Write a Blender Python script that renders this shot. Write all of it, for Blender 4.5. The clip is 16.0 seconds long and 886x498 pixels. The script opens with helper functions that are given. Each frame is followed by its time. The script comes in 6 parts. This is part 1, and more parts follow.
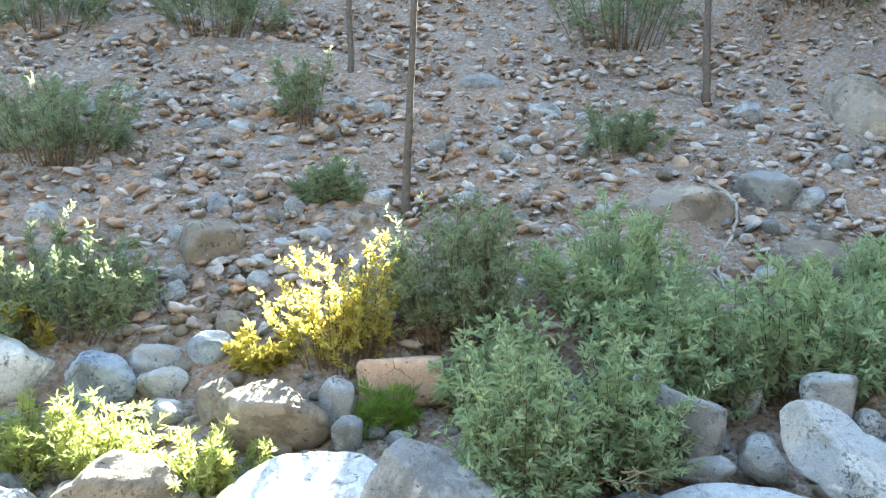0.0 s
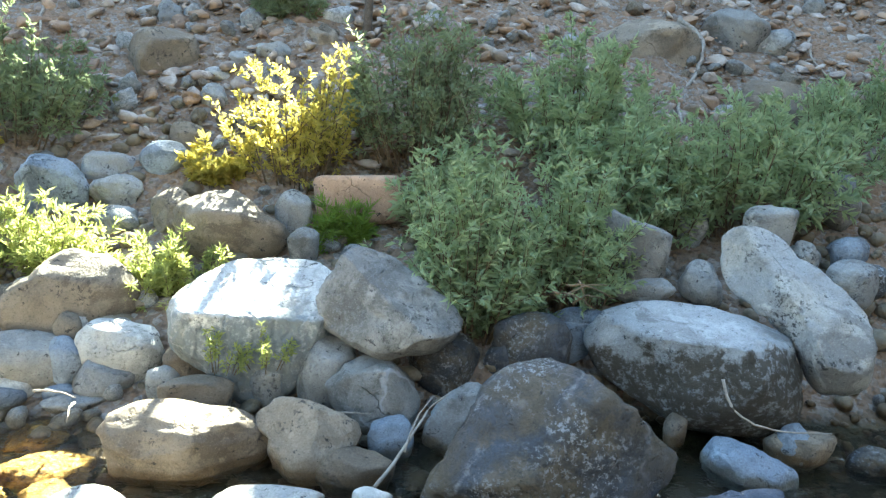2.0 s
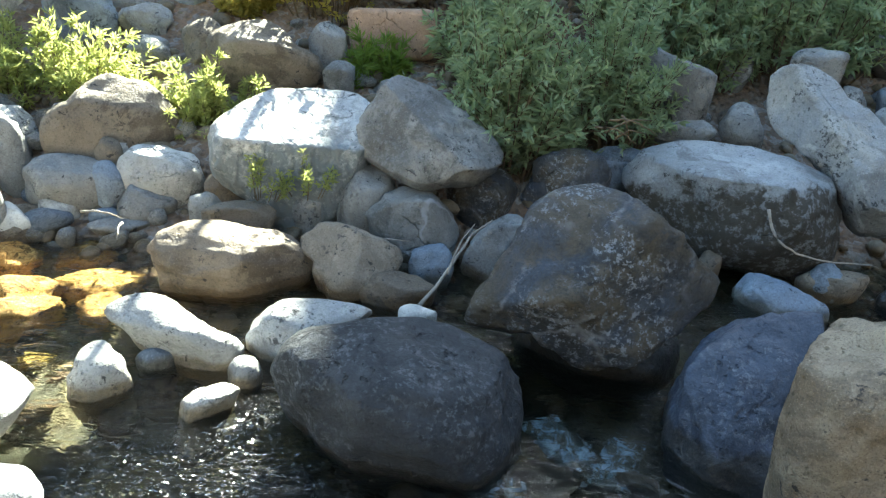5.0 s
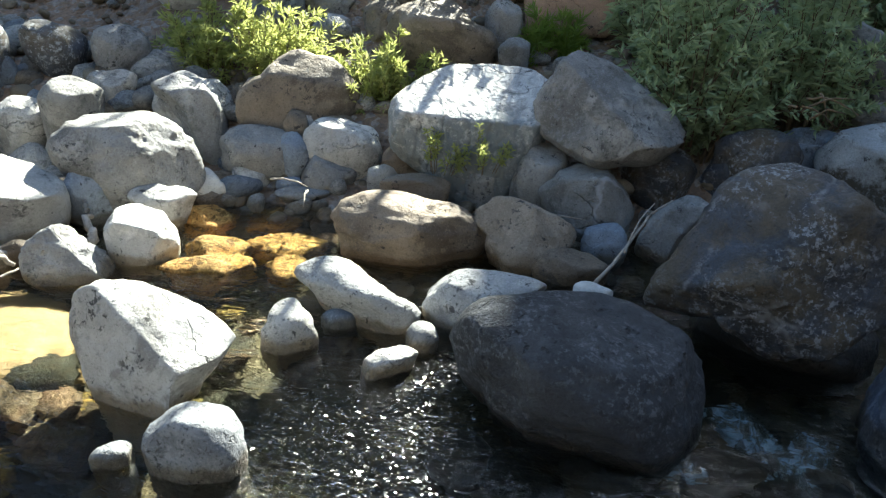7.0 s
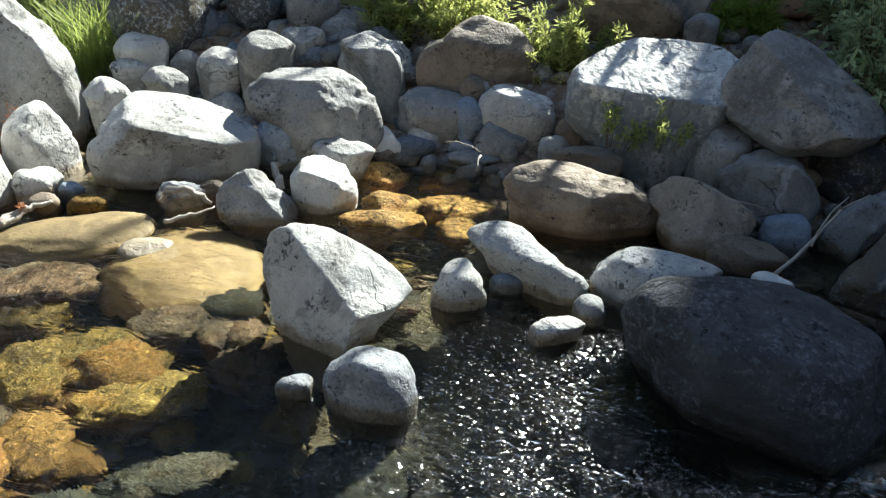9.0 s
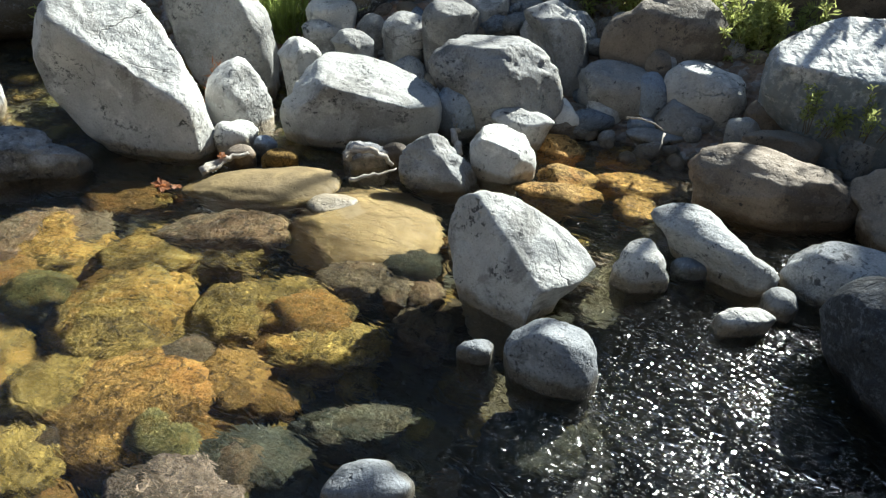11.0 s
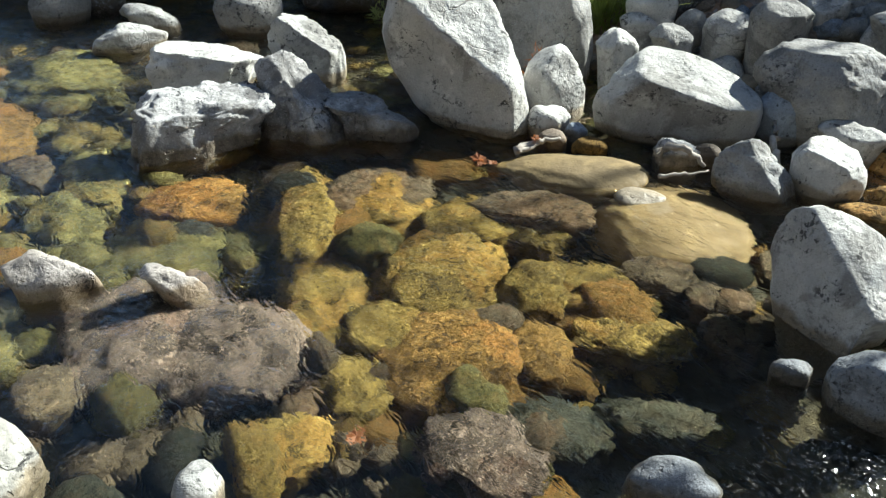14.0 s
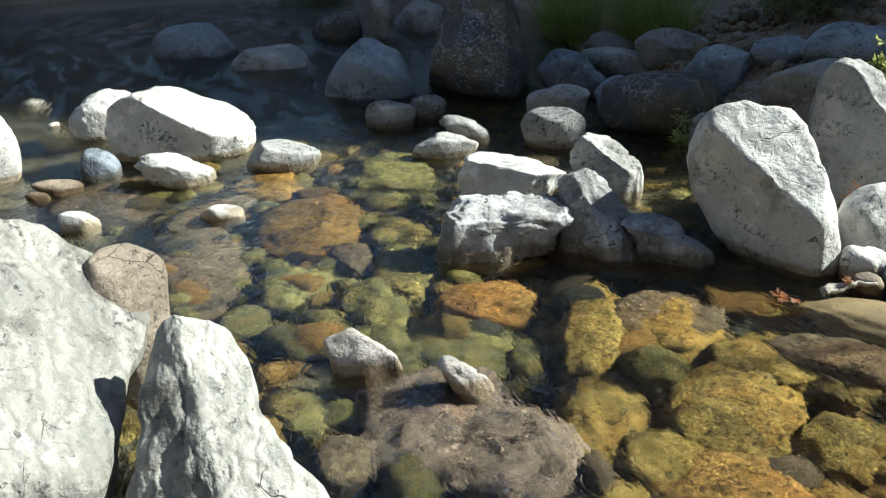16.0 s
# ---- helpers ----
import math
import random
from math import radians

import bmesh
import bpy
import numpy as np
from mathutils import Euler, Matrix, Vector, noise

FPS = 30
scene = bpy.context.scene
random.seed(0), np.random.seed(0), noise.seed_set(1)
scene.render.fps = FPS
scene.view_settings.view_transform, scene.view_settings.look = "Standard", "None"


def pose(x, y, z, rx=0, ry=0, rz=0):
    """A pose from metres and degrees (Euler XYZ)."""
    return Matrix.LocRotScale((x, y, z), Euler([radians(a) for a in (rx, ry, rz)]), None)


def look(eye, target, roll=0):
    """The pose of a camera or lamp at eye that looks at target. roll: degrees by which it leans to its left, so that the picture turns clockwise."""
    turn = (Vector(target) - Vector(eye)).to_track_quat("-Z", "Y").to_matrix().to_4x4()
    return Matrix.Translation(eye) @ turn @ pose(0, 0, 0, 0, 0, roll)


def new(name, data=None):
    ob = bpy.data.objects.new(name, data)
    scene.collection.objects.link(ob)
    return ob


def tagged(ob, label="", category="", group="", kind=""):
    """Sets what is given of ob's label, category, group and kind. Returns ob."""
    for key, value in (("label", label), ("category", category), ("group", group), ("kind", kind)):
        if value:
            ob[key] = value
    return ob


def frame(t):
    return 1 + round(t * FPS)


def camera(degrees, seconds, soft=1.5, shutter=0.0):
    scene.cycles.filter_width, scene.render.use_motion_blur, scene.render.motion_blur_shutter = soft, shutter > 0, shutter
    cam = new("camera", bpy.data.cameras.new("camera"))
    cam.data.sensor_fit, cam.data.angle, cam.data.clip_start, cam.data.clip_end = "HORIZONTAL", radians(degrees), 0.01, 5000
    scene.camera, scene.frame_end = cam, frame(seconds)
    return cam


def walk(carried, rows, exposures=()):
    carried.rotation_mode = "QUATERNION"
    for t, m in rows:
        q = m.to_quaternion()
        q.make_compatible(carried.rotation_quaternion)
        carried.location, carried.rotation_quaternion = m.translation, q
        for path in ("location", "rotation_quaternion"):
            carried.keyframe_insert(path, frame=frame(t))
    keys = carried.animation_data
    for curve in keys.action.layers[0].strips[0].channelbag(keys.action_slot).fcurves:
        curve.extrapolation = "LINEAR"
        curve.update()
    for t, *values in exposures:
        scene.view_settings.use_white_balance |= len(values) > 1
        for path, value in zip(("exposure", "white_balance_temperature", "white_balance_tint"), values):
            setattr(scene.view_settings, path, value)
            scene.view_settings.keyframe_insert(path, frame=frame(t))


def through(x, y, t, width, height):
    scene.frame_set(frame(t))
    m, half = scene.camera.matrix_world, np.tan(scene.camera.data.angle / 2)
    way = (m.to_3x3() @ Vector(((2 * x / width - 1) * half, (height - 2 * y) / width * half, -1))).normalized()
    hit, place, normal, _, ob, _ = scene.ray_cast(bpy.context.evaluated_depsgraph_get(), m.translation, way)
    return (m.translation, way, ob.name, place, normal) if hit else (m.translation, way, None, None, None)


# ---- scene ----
cam = camera(59.0, 16.0, soft=1.3)
# seconds, x, y, z, turn, tilt, lean
ROWS = [
    (0, 0, 0, 1.75, 0.026, -3, -0.999),
    (0.5, -0.0011, 0.0008, 1.7042, -1.428, -6.864, -2.295),
    (1, 0.0058, 0.0062, 1.6782, -2.229, -9.614, -2.924),
    (1.5, 0.003, -0.0163, 1.65, -2.456, -11.838, -3.412),
    (2, 0.0047, -0.0264, 1.6124, -2.604, -14.219, -3.932),
    (2.5, -0.0054, -0.0308, 1.5798, -2.375, -16.938, -4.29),
    (3, -0.0119, -0.0334, 1.5514, -2.396, -19.184, -4.372),
    (3.5, -0.0141, -0.0368, 1.5348, -2.166, -21.243, -4.697),
    (6, -0.1541, -0.091, 1.4325, 0.969, -24.632, -4.655),
    (6.5, -0.1595, -0.0966, 1.4392, 5.364, -25.116, -3.076),
    (7, -0.2046, -0.0887, 1.4111, 9.545, -25.756, -2.656),
    (7.5, -0.2415, -0.1064, 1.4134, 12.89, -26.302, -2.175),
    (8, -0.2679, -0.1217, 1.41, 16.424, -26.762, -2.201),
    (8.5, -0.2877, -0.1399, 1.4067, 18.985, -27.778, -2.815),
    (9, -0.3103, -0.1479, 1.3984, 20.975, -28.288, -2.919),
    (9.5, -0.3436, -0.1726, 1.3921, 23.253, -28.862, -2.632),
    (10, -0.3944, -0.1916, 1.4033, 26.338, -29.57, -2.626),
    (12.5, -0.4702, -0.2817, 1.3658, 38.63, -32.219, -1.729),
    (13, -0.5021, -0.3236, 1.383, 41.353, -32.64, -1.93),
    (13.5, -0.5622, -0.3463, 1.4006, 46.162, -32.919, -1.005),
    (14, -0.5877, -0.4088, 1.4069, 51.108, -32.049, -0.5),
    (14.5, -0.58, -0.4513, 1.4328, 57.607, -30.413, -0.202),
    (15, -0.5872, -0.4782, 1.4373, 63.879, -27.366, 1.093),
    (15.5, -0.5927, -0.5066, 1.4488, 67.71, -25.674, 1.365),
    (16, -0.5992, -0.5182, 1.4668, 71.293, -24.108, 1.831),
]
walk(cam, [(t, pose(x, y, z, 90 + tilt, lean, turn)) for t, x, y, z, turn, tilt, lean in ROWS],
     exposures=[(0.0, 4.63, 6400, -5), (1.5, 4.33, 6400, -7), (3.5, 4.03, 6450, -8), (6.0, 3.28, 6250, -4), (7.0, 2.78, 6200, -1), (9.0, 2.03, 5950, 1), (12.5, 1.68, 5850, 0), (14.5, 1.55, 5900, 0), (16.0, 1.48, 5900, -1)])

# ---- light: a clear sky and a sun that stands over the added far ridge ----
SUN_UP, SUN_TURN = 37.0, 10.0
world = bpy.data.worlds.new("sky")
scene.world = world
world.use_nodes = True
sky = world.node_tree.nodes.new("ShaderNodeTexSky")
sky.sky_type, sky.sun_disc = "NISHITA", False
sky.sun_elevation, sky.sun_rotation = radians(SUN_UP), radians(SUN_TURN)
back = world.node_tree.nodes["Background"]
back.inputs["Strength"].default_value = 0.058
world.node_tree.links.new(sky.outputs["Color"], back.inputs["Color"])
lamp = bpy.data.lights.new("sun", "SUN")
lamp.energy, lamp.angle, lamp.color = 5.0, radians(0.53), (1.0, 0.93, 0.82)
sun = new("sun", lamp)
to_sun = Vector((math.sin(radians(SUN_TURN)) * math.cos(radians(SUN_UP)), math.cos(radians(SUN_TURN)) * math.cos(radians(SUN_UP)), math.sin(radians(SUN_UP))))
sun.matrix_world = look(to_sun * 60, (0, 0, 0))


# ---- materials ----
class Nodes:
    """A small hand for wiring node materials."""

    def __init__(self, name):
        self.mat = bpy.data.materials.new(name)
        self.mat.use_nodes = True
        self.tree = self.mat.node_tree
        self.bsdf = self.tree.nodes["Principled BSDF"]
        self.out = self.tree.nodes["Material Output"]

    def add(self, kind, **inputs):
        node = self.tree.nodes.new(kind)
        for key, value in inputs.items():
            self.put(node, key.replace("_", " "), value)
        return node

    def put(self, node, key, value):
        if isinstance(value, bpy.types.NodeSocket):
            self.tree.links.new(value, node.inputs[key])
        else:
            node.inputs[key].default_value = value

    def mix(self, fac, a, b, kind="MIX"):
        node = self.tree.nodes.new("ShaderNodeMix")
        node.data_type, node.blend_type = "RGBA", kind
        for i, v in ((0, fac), (6, a), (7, b)):
            if isinstance(v, bpy.types.NodeSocket):
                self.tree.links.new(v, node.inputs[i])
            else:
                node.inputs[i].default_value = (*v, 1) if isinstance(v, tuple) else v
        return node.outputs[2]

    def ramp(self, value, low, high, a=0.0, b=1.0):
        node = self.tree.nodes.new("ShaderNodeMapRange")
        node.interpolation_type = "SMOOTHSTEP"
        for i, v in enumerate((value, low, high, a, b)):
            if isinstance(v, bpy.types.NodeSocket):
                self.tree.links.new(v, node.inputs[i])
            else:
                node.inputs[i].default_value = v
        return node.outputs[0]

    def math(self, op, a, b=0.0):
        node = self.tree.nodes.new("ShaderNodeMath")
        node.operation = op
        for i, v in enumerate((a, b)):
            if isinstance(v, bpy.types.NodeSocket):
                self.tree.links.new(v, node.inputs[i])
            else:
                node.inputs[i].default_value = v
        return node.outputs[0]

    def noise(self, where, scale, detail=3.0, rough=0.55, distort=0.0):
        return self.add("ShaderNodeTexNoise", Vector=where, Scale=scale, Detail=detail, Roughness=rough, Distortion=distort).outputs[0]

    def place(self):
        """Object coordinates, shifted by each object's own random number."""
        co = self.add("ShaderNodeTexCoord").outputs["Object"]
        shift = self.math("MULTIPLY", self.add("ShaderNodeObjectInfo").outputs["Random"], 37.0)
        node = self.tree.nodes.new("ShaderNodeVectorMath")
        node.operation = "ADD"
        self.tree.links.new(co, node.inputs[0])
        self.tree.links.new(shift, node.inputs[1])
        return node.outputs[0]


def granite(name, base, second, speck=0.5, speck_size=150.0, patch=0.0, patch_colour=(0.02, 0.02, 0.022), vein=0.0, rough=0.75, wet=True, streak=0.0, bump=0.85, skirt=0.0, mottle=0.5, fleck=0.0, tide=0.045, split=0.55, pits=0.3, stain=0.78, crust_or_shade=(0.06, 0.05, 0.036)):
    """Water-worn granite: two tones, weather stains, mineral grains, lichen dots, pits, veins, and an algae stain up to the waterline."""
    n = Nodes(name)
    p = n.place()
    bent = n.mix(0.18, p, n.add("ShaderNodeTexNoise", Vector=p, Scale=2.4, Detail=3.0).outputs["Color"])
    col = n.mix(n.ramp(n.noise(p, 3.4, 5, 0.62, 0.5), 0.4, 0.6), base, second)
    mid = n.noise(p, 15, 6, 0.68, 0.3)
    # broad weather stains with torn edges
    old = n.ramp(n.noise(bent, 4.2, 7, 0.68, 0.4), 0.52, 0.6, 0.0, stain)
    col = n.mix(old, col, tuple(c * k for c, k in zip(second, (0.5, 0.48, 0.46))))
    bright = n.ramp(n.noise(bent, 5.5, 6, 0.66), 0.56, 0.64, 0.0, 0.65)
    col = n.mix(bright, col, tuple(min(0.85, c * 1.4) for c in base))
    col = n.mix(n.ramp(mid, 0.36, 0.7, 0.0, mottle), col, tuple(c * (0.6 if mottle < 0.6 else 0.28) for c in base))
    # mineral grains of uneven size
    fine = n.noise(p, speck_size * 0.9, 3, 0.7)
    col = n.mix(n.ramp(fine, 0.54, 0.66, 0.0, speck), col, tuple(c * 0.32 for c in base))
    col = n.mix(n.ramp(fine, 0.44, 0.34, 0.0, speck * 0.6), col, tuple(min(0.9, c * 1.4) for c in base))
    relief = n.noise(p, 6.5, 4, 0.6)
    height = n.math("ADD", n.math("MULTIPLY", mid, 0.5), n.math("MULTIPLY", n.noise(p, 60, 4, 0.65), 0.16))
    height = n.math("ADD", height, n.math("MULTIPLY", relief, 0.5))
    # small round holes where crystals fell out
    hole = n.add("ShaderNodeTexVoronoi", Vector=n.mix(0.05, p, n.add("ShaderNodeTexNoise", Vector=p, Scale=40.0).outputs["Color"]), Scale=46.0, Randomness=1.0)
    where = n.ramp(n.noise(p, 5.0, 3, 0.6), 0.48, 0.6)
    pit = n.math("MULTIPLY", n.ramp(hole.outputs["Distance"], 0.34, 0.16), where)
    pit = n.math("MULTIPLY", pit, n.ramp(n.add("ShaderNodeSeparateColor", Color=hole.outputs["Color"]).outputs[0], 0.45, 0.55))
    height = n.math("SUBTRACT", height, n.math("MULTIPLY", pit, pits))
    col = n.mix(n.math("MULTIPLY", pit, min(0.75, pits)), col, tuple(c * 0.3 for c in base))
    if patch:
        area = n.ramp(n.noise(p, 3.6, 5, 0.65, 1.0), 0.6 - 0.25 * patch, 0.74 - 0.22 * patch)
        dots = n.ramp(n.noise(p, 42, 6, 0.72, 0.3), 0.53, 0.575)
        specks = n.ramp(n.noise(p, 17, 6, 0.74, 0.3), 0.62, 0.65)
        col = n.mix(n.math("MULTIPLY", n.math("MAXIMUM", n.math("MULTIPLY", area, dots), specks), 0.85), col, patch_colour)
    if fleck:
        area = n.ramp(n.noise(p, 2.8, 5, 0.65, 0.8), 0.4, 0.58)
        bits = n.ramp(n.noise(p, 48, 7, 0.78), 0.52, 0.585, 0.0, fleck)
        col = n.mix(n.math("MULTIPLY", area, bits), col, (0.3, 0.32, 0.35))
    if skirt:
        # darker lower part: lichen crust on one boulder, also painted shade on the slab
        up = n.add("ShaderNodeSeparateXYZ", Vector=n.add("ShaderNodeTexCoord").outputs["Object"]).outputs[2]
        edge = n.math("ADD", up, n.math("MULTIPLY", n.math("SUBTRACT", n.noise(p, 5, 6, 0.7), 0.5), 0.42))
        body = n.ramp(edge, skirt + 0.015, skirt - 0.03)
        dots = n.ramp(n.noise(p, 30, 6, 0.74), 0.4, 0.5)
        col = n.mix(n.math("MULTIPLY", body, n.math("ADD", 0.45, n.math("MULTIPLY", dots, 0.5))), col, crust_or_shade)
    if vein:
        thread = n.add("ShaderNodeTexVoronoi", Vector=n.mix(0.3, p, n.add("ShaderNodeTexNoise", Vector=p, Scale=3.0, Detail=4.0).outputs["Color"]), Scale=3.4)
        thread.feature = "DISTANCE_TO_EDGE"
        faint = n.math("MULTIPLY", n.ramp(thread.outputs["Distance"], 0.004, 0.03, vein, 0.0), n.ramp(n.noise(p, 4.0, 3), 0.45, 0.6))
        col = n.mix(faint, col, (0.42, 0.42, 0.43))
    if streak:
        wave = n.add("ShaderNodeTexWave", Vector=p, Scale=6.0, Distortion=9.0, Detail=4.0, Detail_Scale=2.0).outputs["Fac"]
        col = n.mix(n.ramp(wave, 0.55, 0.95, 0.0, streak), col, tuple(c * 0.45 for c in second))
        height = n.math("ADD", height, n.math("MULTIPLY", wave, 0.2))
    crack = n.add("ShaderNodeTexVoronoi", Vector=n.mix(0.16, p, n.add("ShaderNodeTexNoise", Vector=p, Scale=5.0, Detail=4.0).outputs["Color"]), Scale=3.1)
    crack.feature = "DISTANCE_TO_EDGE"
    line = n.ramp(crack.outputs["Distance"], 0.0, 0.008, 1.0, 0.0)
    line = n.math("MULTIPLY", line, n.ramp(n.noise(p, 2.3), 0.54, 0.66))
    col = n.mix(n.math("MULTIPLY", line, split), col, tuple(c * 0.22 for c in base))
    height = n.math("SUBTRACT", height, n.math("MULTIPLY", line, 0.3))
    tone = n.ramp(n.add("ShaderNodeObjectInfo").outputs["Random"], 0.0, 1.0, 0.78, 1.15)
    shade = n.add("ShaderNodeHueSaturation", Color=col, Value=tone).outputs[0]
    gloss = n.ramp(mid, 0.2, 0.8, rough - 0.12, min(1.0, rough + 0.12))
    if wet:
        z = n.add("ShaderNodeSeparateXYZ", Vector=n.add("ShaderNodeNewGeometry").outputs["Position"]).outputs[2]
        level = n.math("ADD", z, n.math("MULTIPLY", n.math("SUBTRACT", n.noise(p, 7, 5, 0.65), 0.5), 0.09))
        damp = n.ramp(level, tide + 0.01, tide - 0.02)
        shade = n.mix(n.math("MULTIPLY", damp, 0.85), shade, n.mix(1.0, shade, (0.5, 0.4, 0.26), "MULTIPLY"))
        gloss = n.ramp(damp, 0.0, 1.0, gloss, 0.4)
    n.put(n.bsdf, "Base Color", shade)
    n.put(n.bsdf, "Roughness", gloss)
    n.put(n.bsdf, "Specular IOR Level", 0.35)
    n.put(n.bsdf, "Normal", n.add("ShaderNodeBump", Strength=bump, Distance=0.03, Height=height).outputs[0])
    return n.mat


WHITE = granite("pale_granite", (0.52, 0.51, 0.48), (0.4, 0.395, 0.38), speck=0.35, patch=0.4)
PALE = granite("lichened_granite", (0.41, 0.4, 0.375), (0.3, 0.31, 0.32), patch=0.45)
GREY = granite("grey_granite", (0.33, 0.32, 0.30), (0.23, 0.23, 0.23), patch=0.4, fleck=0.4)
BLUE = granite("blue_grey_granite", (0.25, 0.285, 0.33), (0.18, 0.21, 0.26), patch=0.3)
TAN = granite("tan_granite", (0.26, 0.215, 0.165), (0.19, 0.158, 0.122), patch=0.3)
BROWN = granite("brown_granite", (0.21, 0.165, 0.12), (0.14, 0.112, 0.085), patch=0.2)
RED = granite("red_stone", (0.42, 0.28, 0.19), (0.33, 0.22, 0.155), speck=0.3, patch=0.2)
VEIN = granite("veined_granite", (0.33, 0.32, 0.30), (0.24, 0.23, 0.21), vein=0.8)
DARK = granite("dark_gneiss", (0.105, 0.088, 0.064), (0.056, 0.068, 0.092), patch=0.4, vein=0.3, rough=0.65, fleck=0.9, stain=0.7)
# skirt paints the front face's grey-blue shade together with its lichen
SLAB = granite("slab_granite", (0.52, 0.51, 0.49), (0.4, 0.4, 0.395), speck=0.35, patch=0.35, streak=0.3, skirt=-0.045, crust_or_shade=(0.17, 0.19, 0.2))
DGREY = granite("pitted_grey_granite", (0.056, 0.06, 0.068), (0.036, 0.04, 0.048), patch=0.45, bump=0.9, fleck=0.3, pits=0.7)
LICHEN = granite("crusted_granite", (0.4, 0.42, 0.44), (0.3, 0.31, 0.32), patch=0.35, skirt=0.06)
DBLUE = granite("wet_dark_granite", (0.072, 0.086, 0.12), (0.046, 0.056, 0.08), rough=0.45, fleck=0.3)
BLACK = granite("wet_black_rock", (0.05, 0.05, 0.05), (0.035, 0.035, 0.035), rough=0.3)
FGTAN = granite("speckled_tan_granite", (0.33, 0.27, 0.19), (0.27, 0.21, 0.15), speck=0.7, speck_size=200, patch=0.5)
SPECK = granite("speckled_granite", (0.24, 0.25, 0.26), (0.17, 0.18, 0.2), speck=0.9, speck_size=110, patch=0.3)
JAG = granite("weathered_granite", (0.42, 0.415, 0.41), (0.22, 0.215, 0.215), patch=0.45, bump=1.0, mottle=0.7, tide=0.06)
FG = granite("cracked_pale_granite", (0.34, 0.33, 0.3), (0.25, 0.245, 0.225), speck=0.3, patch=0.3, streak=0.35, split=0.85, bump=0.8)
TIPW = granite("dry_topped_granite", (0.46, 0.42, 0.39), (0.38, 0.34, 0.3), speck=0.4, patch=0.2)


def algae(name, light, dark, caustics=0.5):
    """Stone under water: a blotched, woolly skin of algae with dark pits, bare patches and pale wavy threads that stand
    for caustic light.
    """
    n = Nodes(name)
    p = n.place()
    bend = n.mix(0.25, p, n.add("ShaderNodeTexNoise", Vector=p, Scale=6.0, Detail=3.0).outputs["Color"])
    col = n.mix(n.ramp(n.noise(p, 5.0, 6, 0.66, 1.0), 0.38, 0.6), dark, light)
    rust = (light[0] * 1.05, light[1] * 0.82, light[2] * 0.7)
    col = n.mix(n.ramp(n.noise(bend, 3.2, 5, 0.65), 0.5, 0.6, 0.0, 0.7), col, rust)
    col = n.mix(n.ramp(n.noise(p, 20, 6, 0.72, 1.2), 0.5, 0.6, 0.0, 0.85), col, tuple(c * 0.22 for c in dark))
    # wavy pale lines painted in as sun caustics on the algae
    thread = n.noise(bend, 34, 5, 0.66, 2.4)
    col = n.mix(n.ramp(thread, 0.52, 0.62, 0.0, caustics), col, tuple(min(0.6, c * 1.8) for c in light))
    grit = n.noise(p, 95, 4, 0.7)
    col = n.mix(n.ramp(grit, 0.5, 0.64, 0.0, 0.6), col, tuple(c * 0.3 for c in light))
    tone = n.ramp(n.add("ShaderNodeObjectInfo").outputs["Random"], 0.0, 1.0, 0.7, 1.15)
    n.put(n.bsdf, "Base Color", n.add("ShaderNodeHueSaturation", Color=col, Value=tone).outputs[0])
    n.put(n.bsdf, "Roughness", 0.85)
    n.put(n.bsdf, "Specular IOR Level", 0.1)
    height = n.math("ADD", n.math("MULTIPLY", thread, 0.5), n.math("MULTIPLY", n.noise(p, 13, 6, 0.68), 1.2))
    n.put(n.bsdf, "Normal", n.add("ShaderNodeBump", Strength=0.8, Distance=0.03, Height=height).outputs[0])
    return n.mat


ALGAE = granite("algae_film", (0.18, 0.13, 0.058), (0.135, 0.096, 0.042), speck=0.2, stain=0.4, bump=0.3, wet=False, mottle=0.25)
# lighter copy of the algae stone, sunlight put into its colour
LIT_ALGAE = algae("lit_algae_stone", (0.31, 0.2, 0.07), (0.17, 0.105, 0.038))
ORANGE = algae("orange_algae_stone", (0.21, 0.13, 0.038), (0.1, 0.062, 0.02))
OCHRE = algae("ochre_algae_stone", (0.21, 0.155, 0.044), (0.09, 0.066, 0.022))
GREEN = algae("green_algae_stone", (0.15, 0.135, 0.05), (0.06, 0.058, 0.024))
SILT = algae("silted_stone", (0.12, 0.095, 0.06), (0.065, 0.052, 0.034))
WINE = algae("brown_algae_stone", (0.16, 0.125, 0.1), (0.05, 0.04, 0.03), caustics=1.0)
DALG = algae("dark_algae_stone", (0.05, 0.052, 0.036), (0.026, 0.028, 0.022), caustics=0.3)


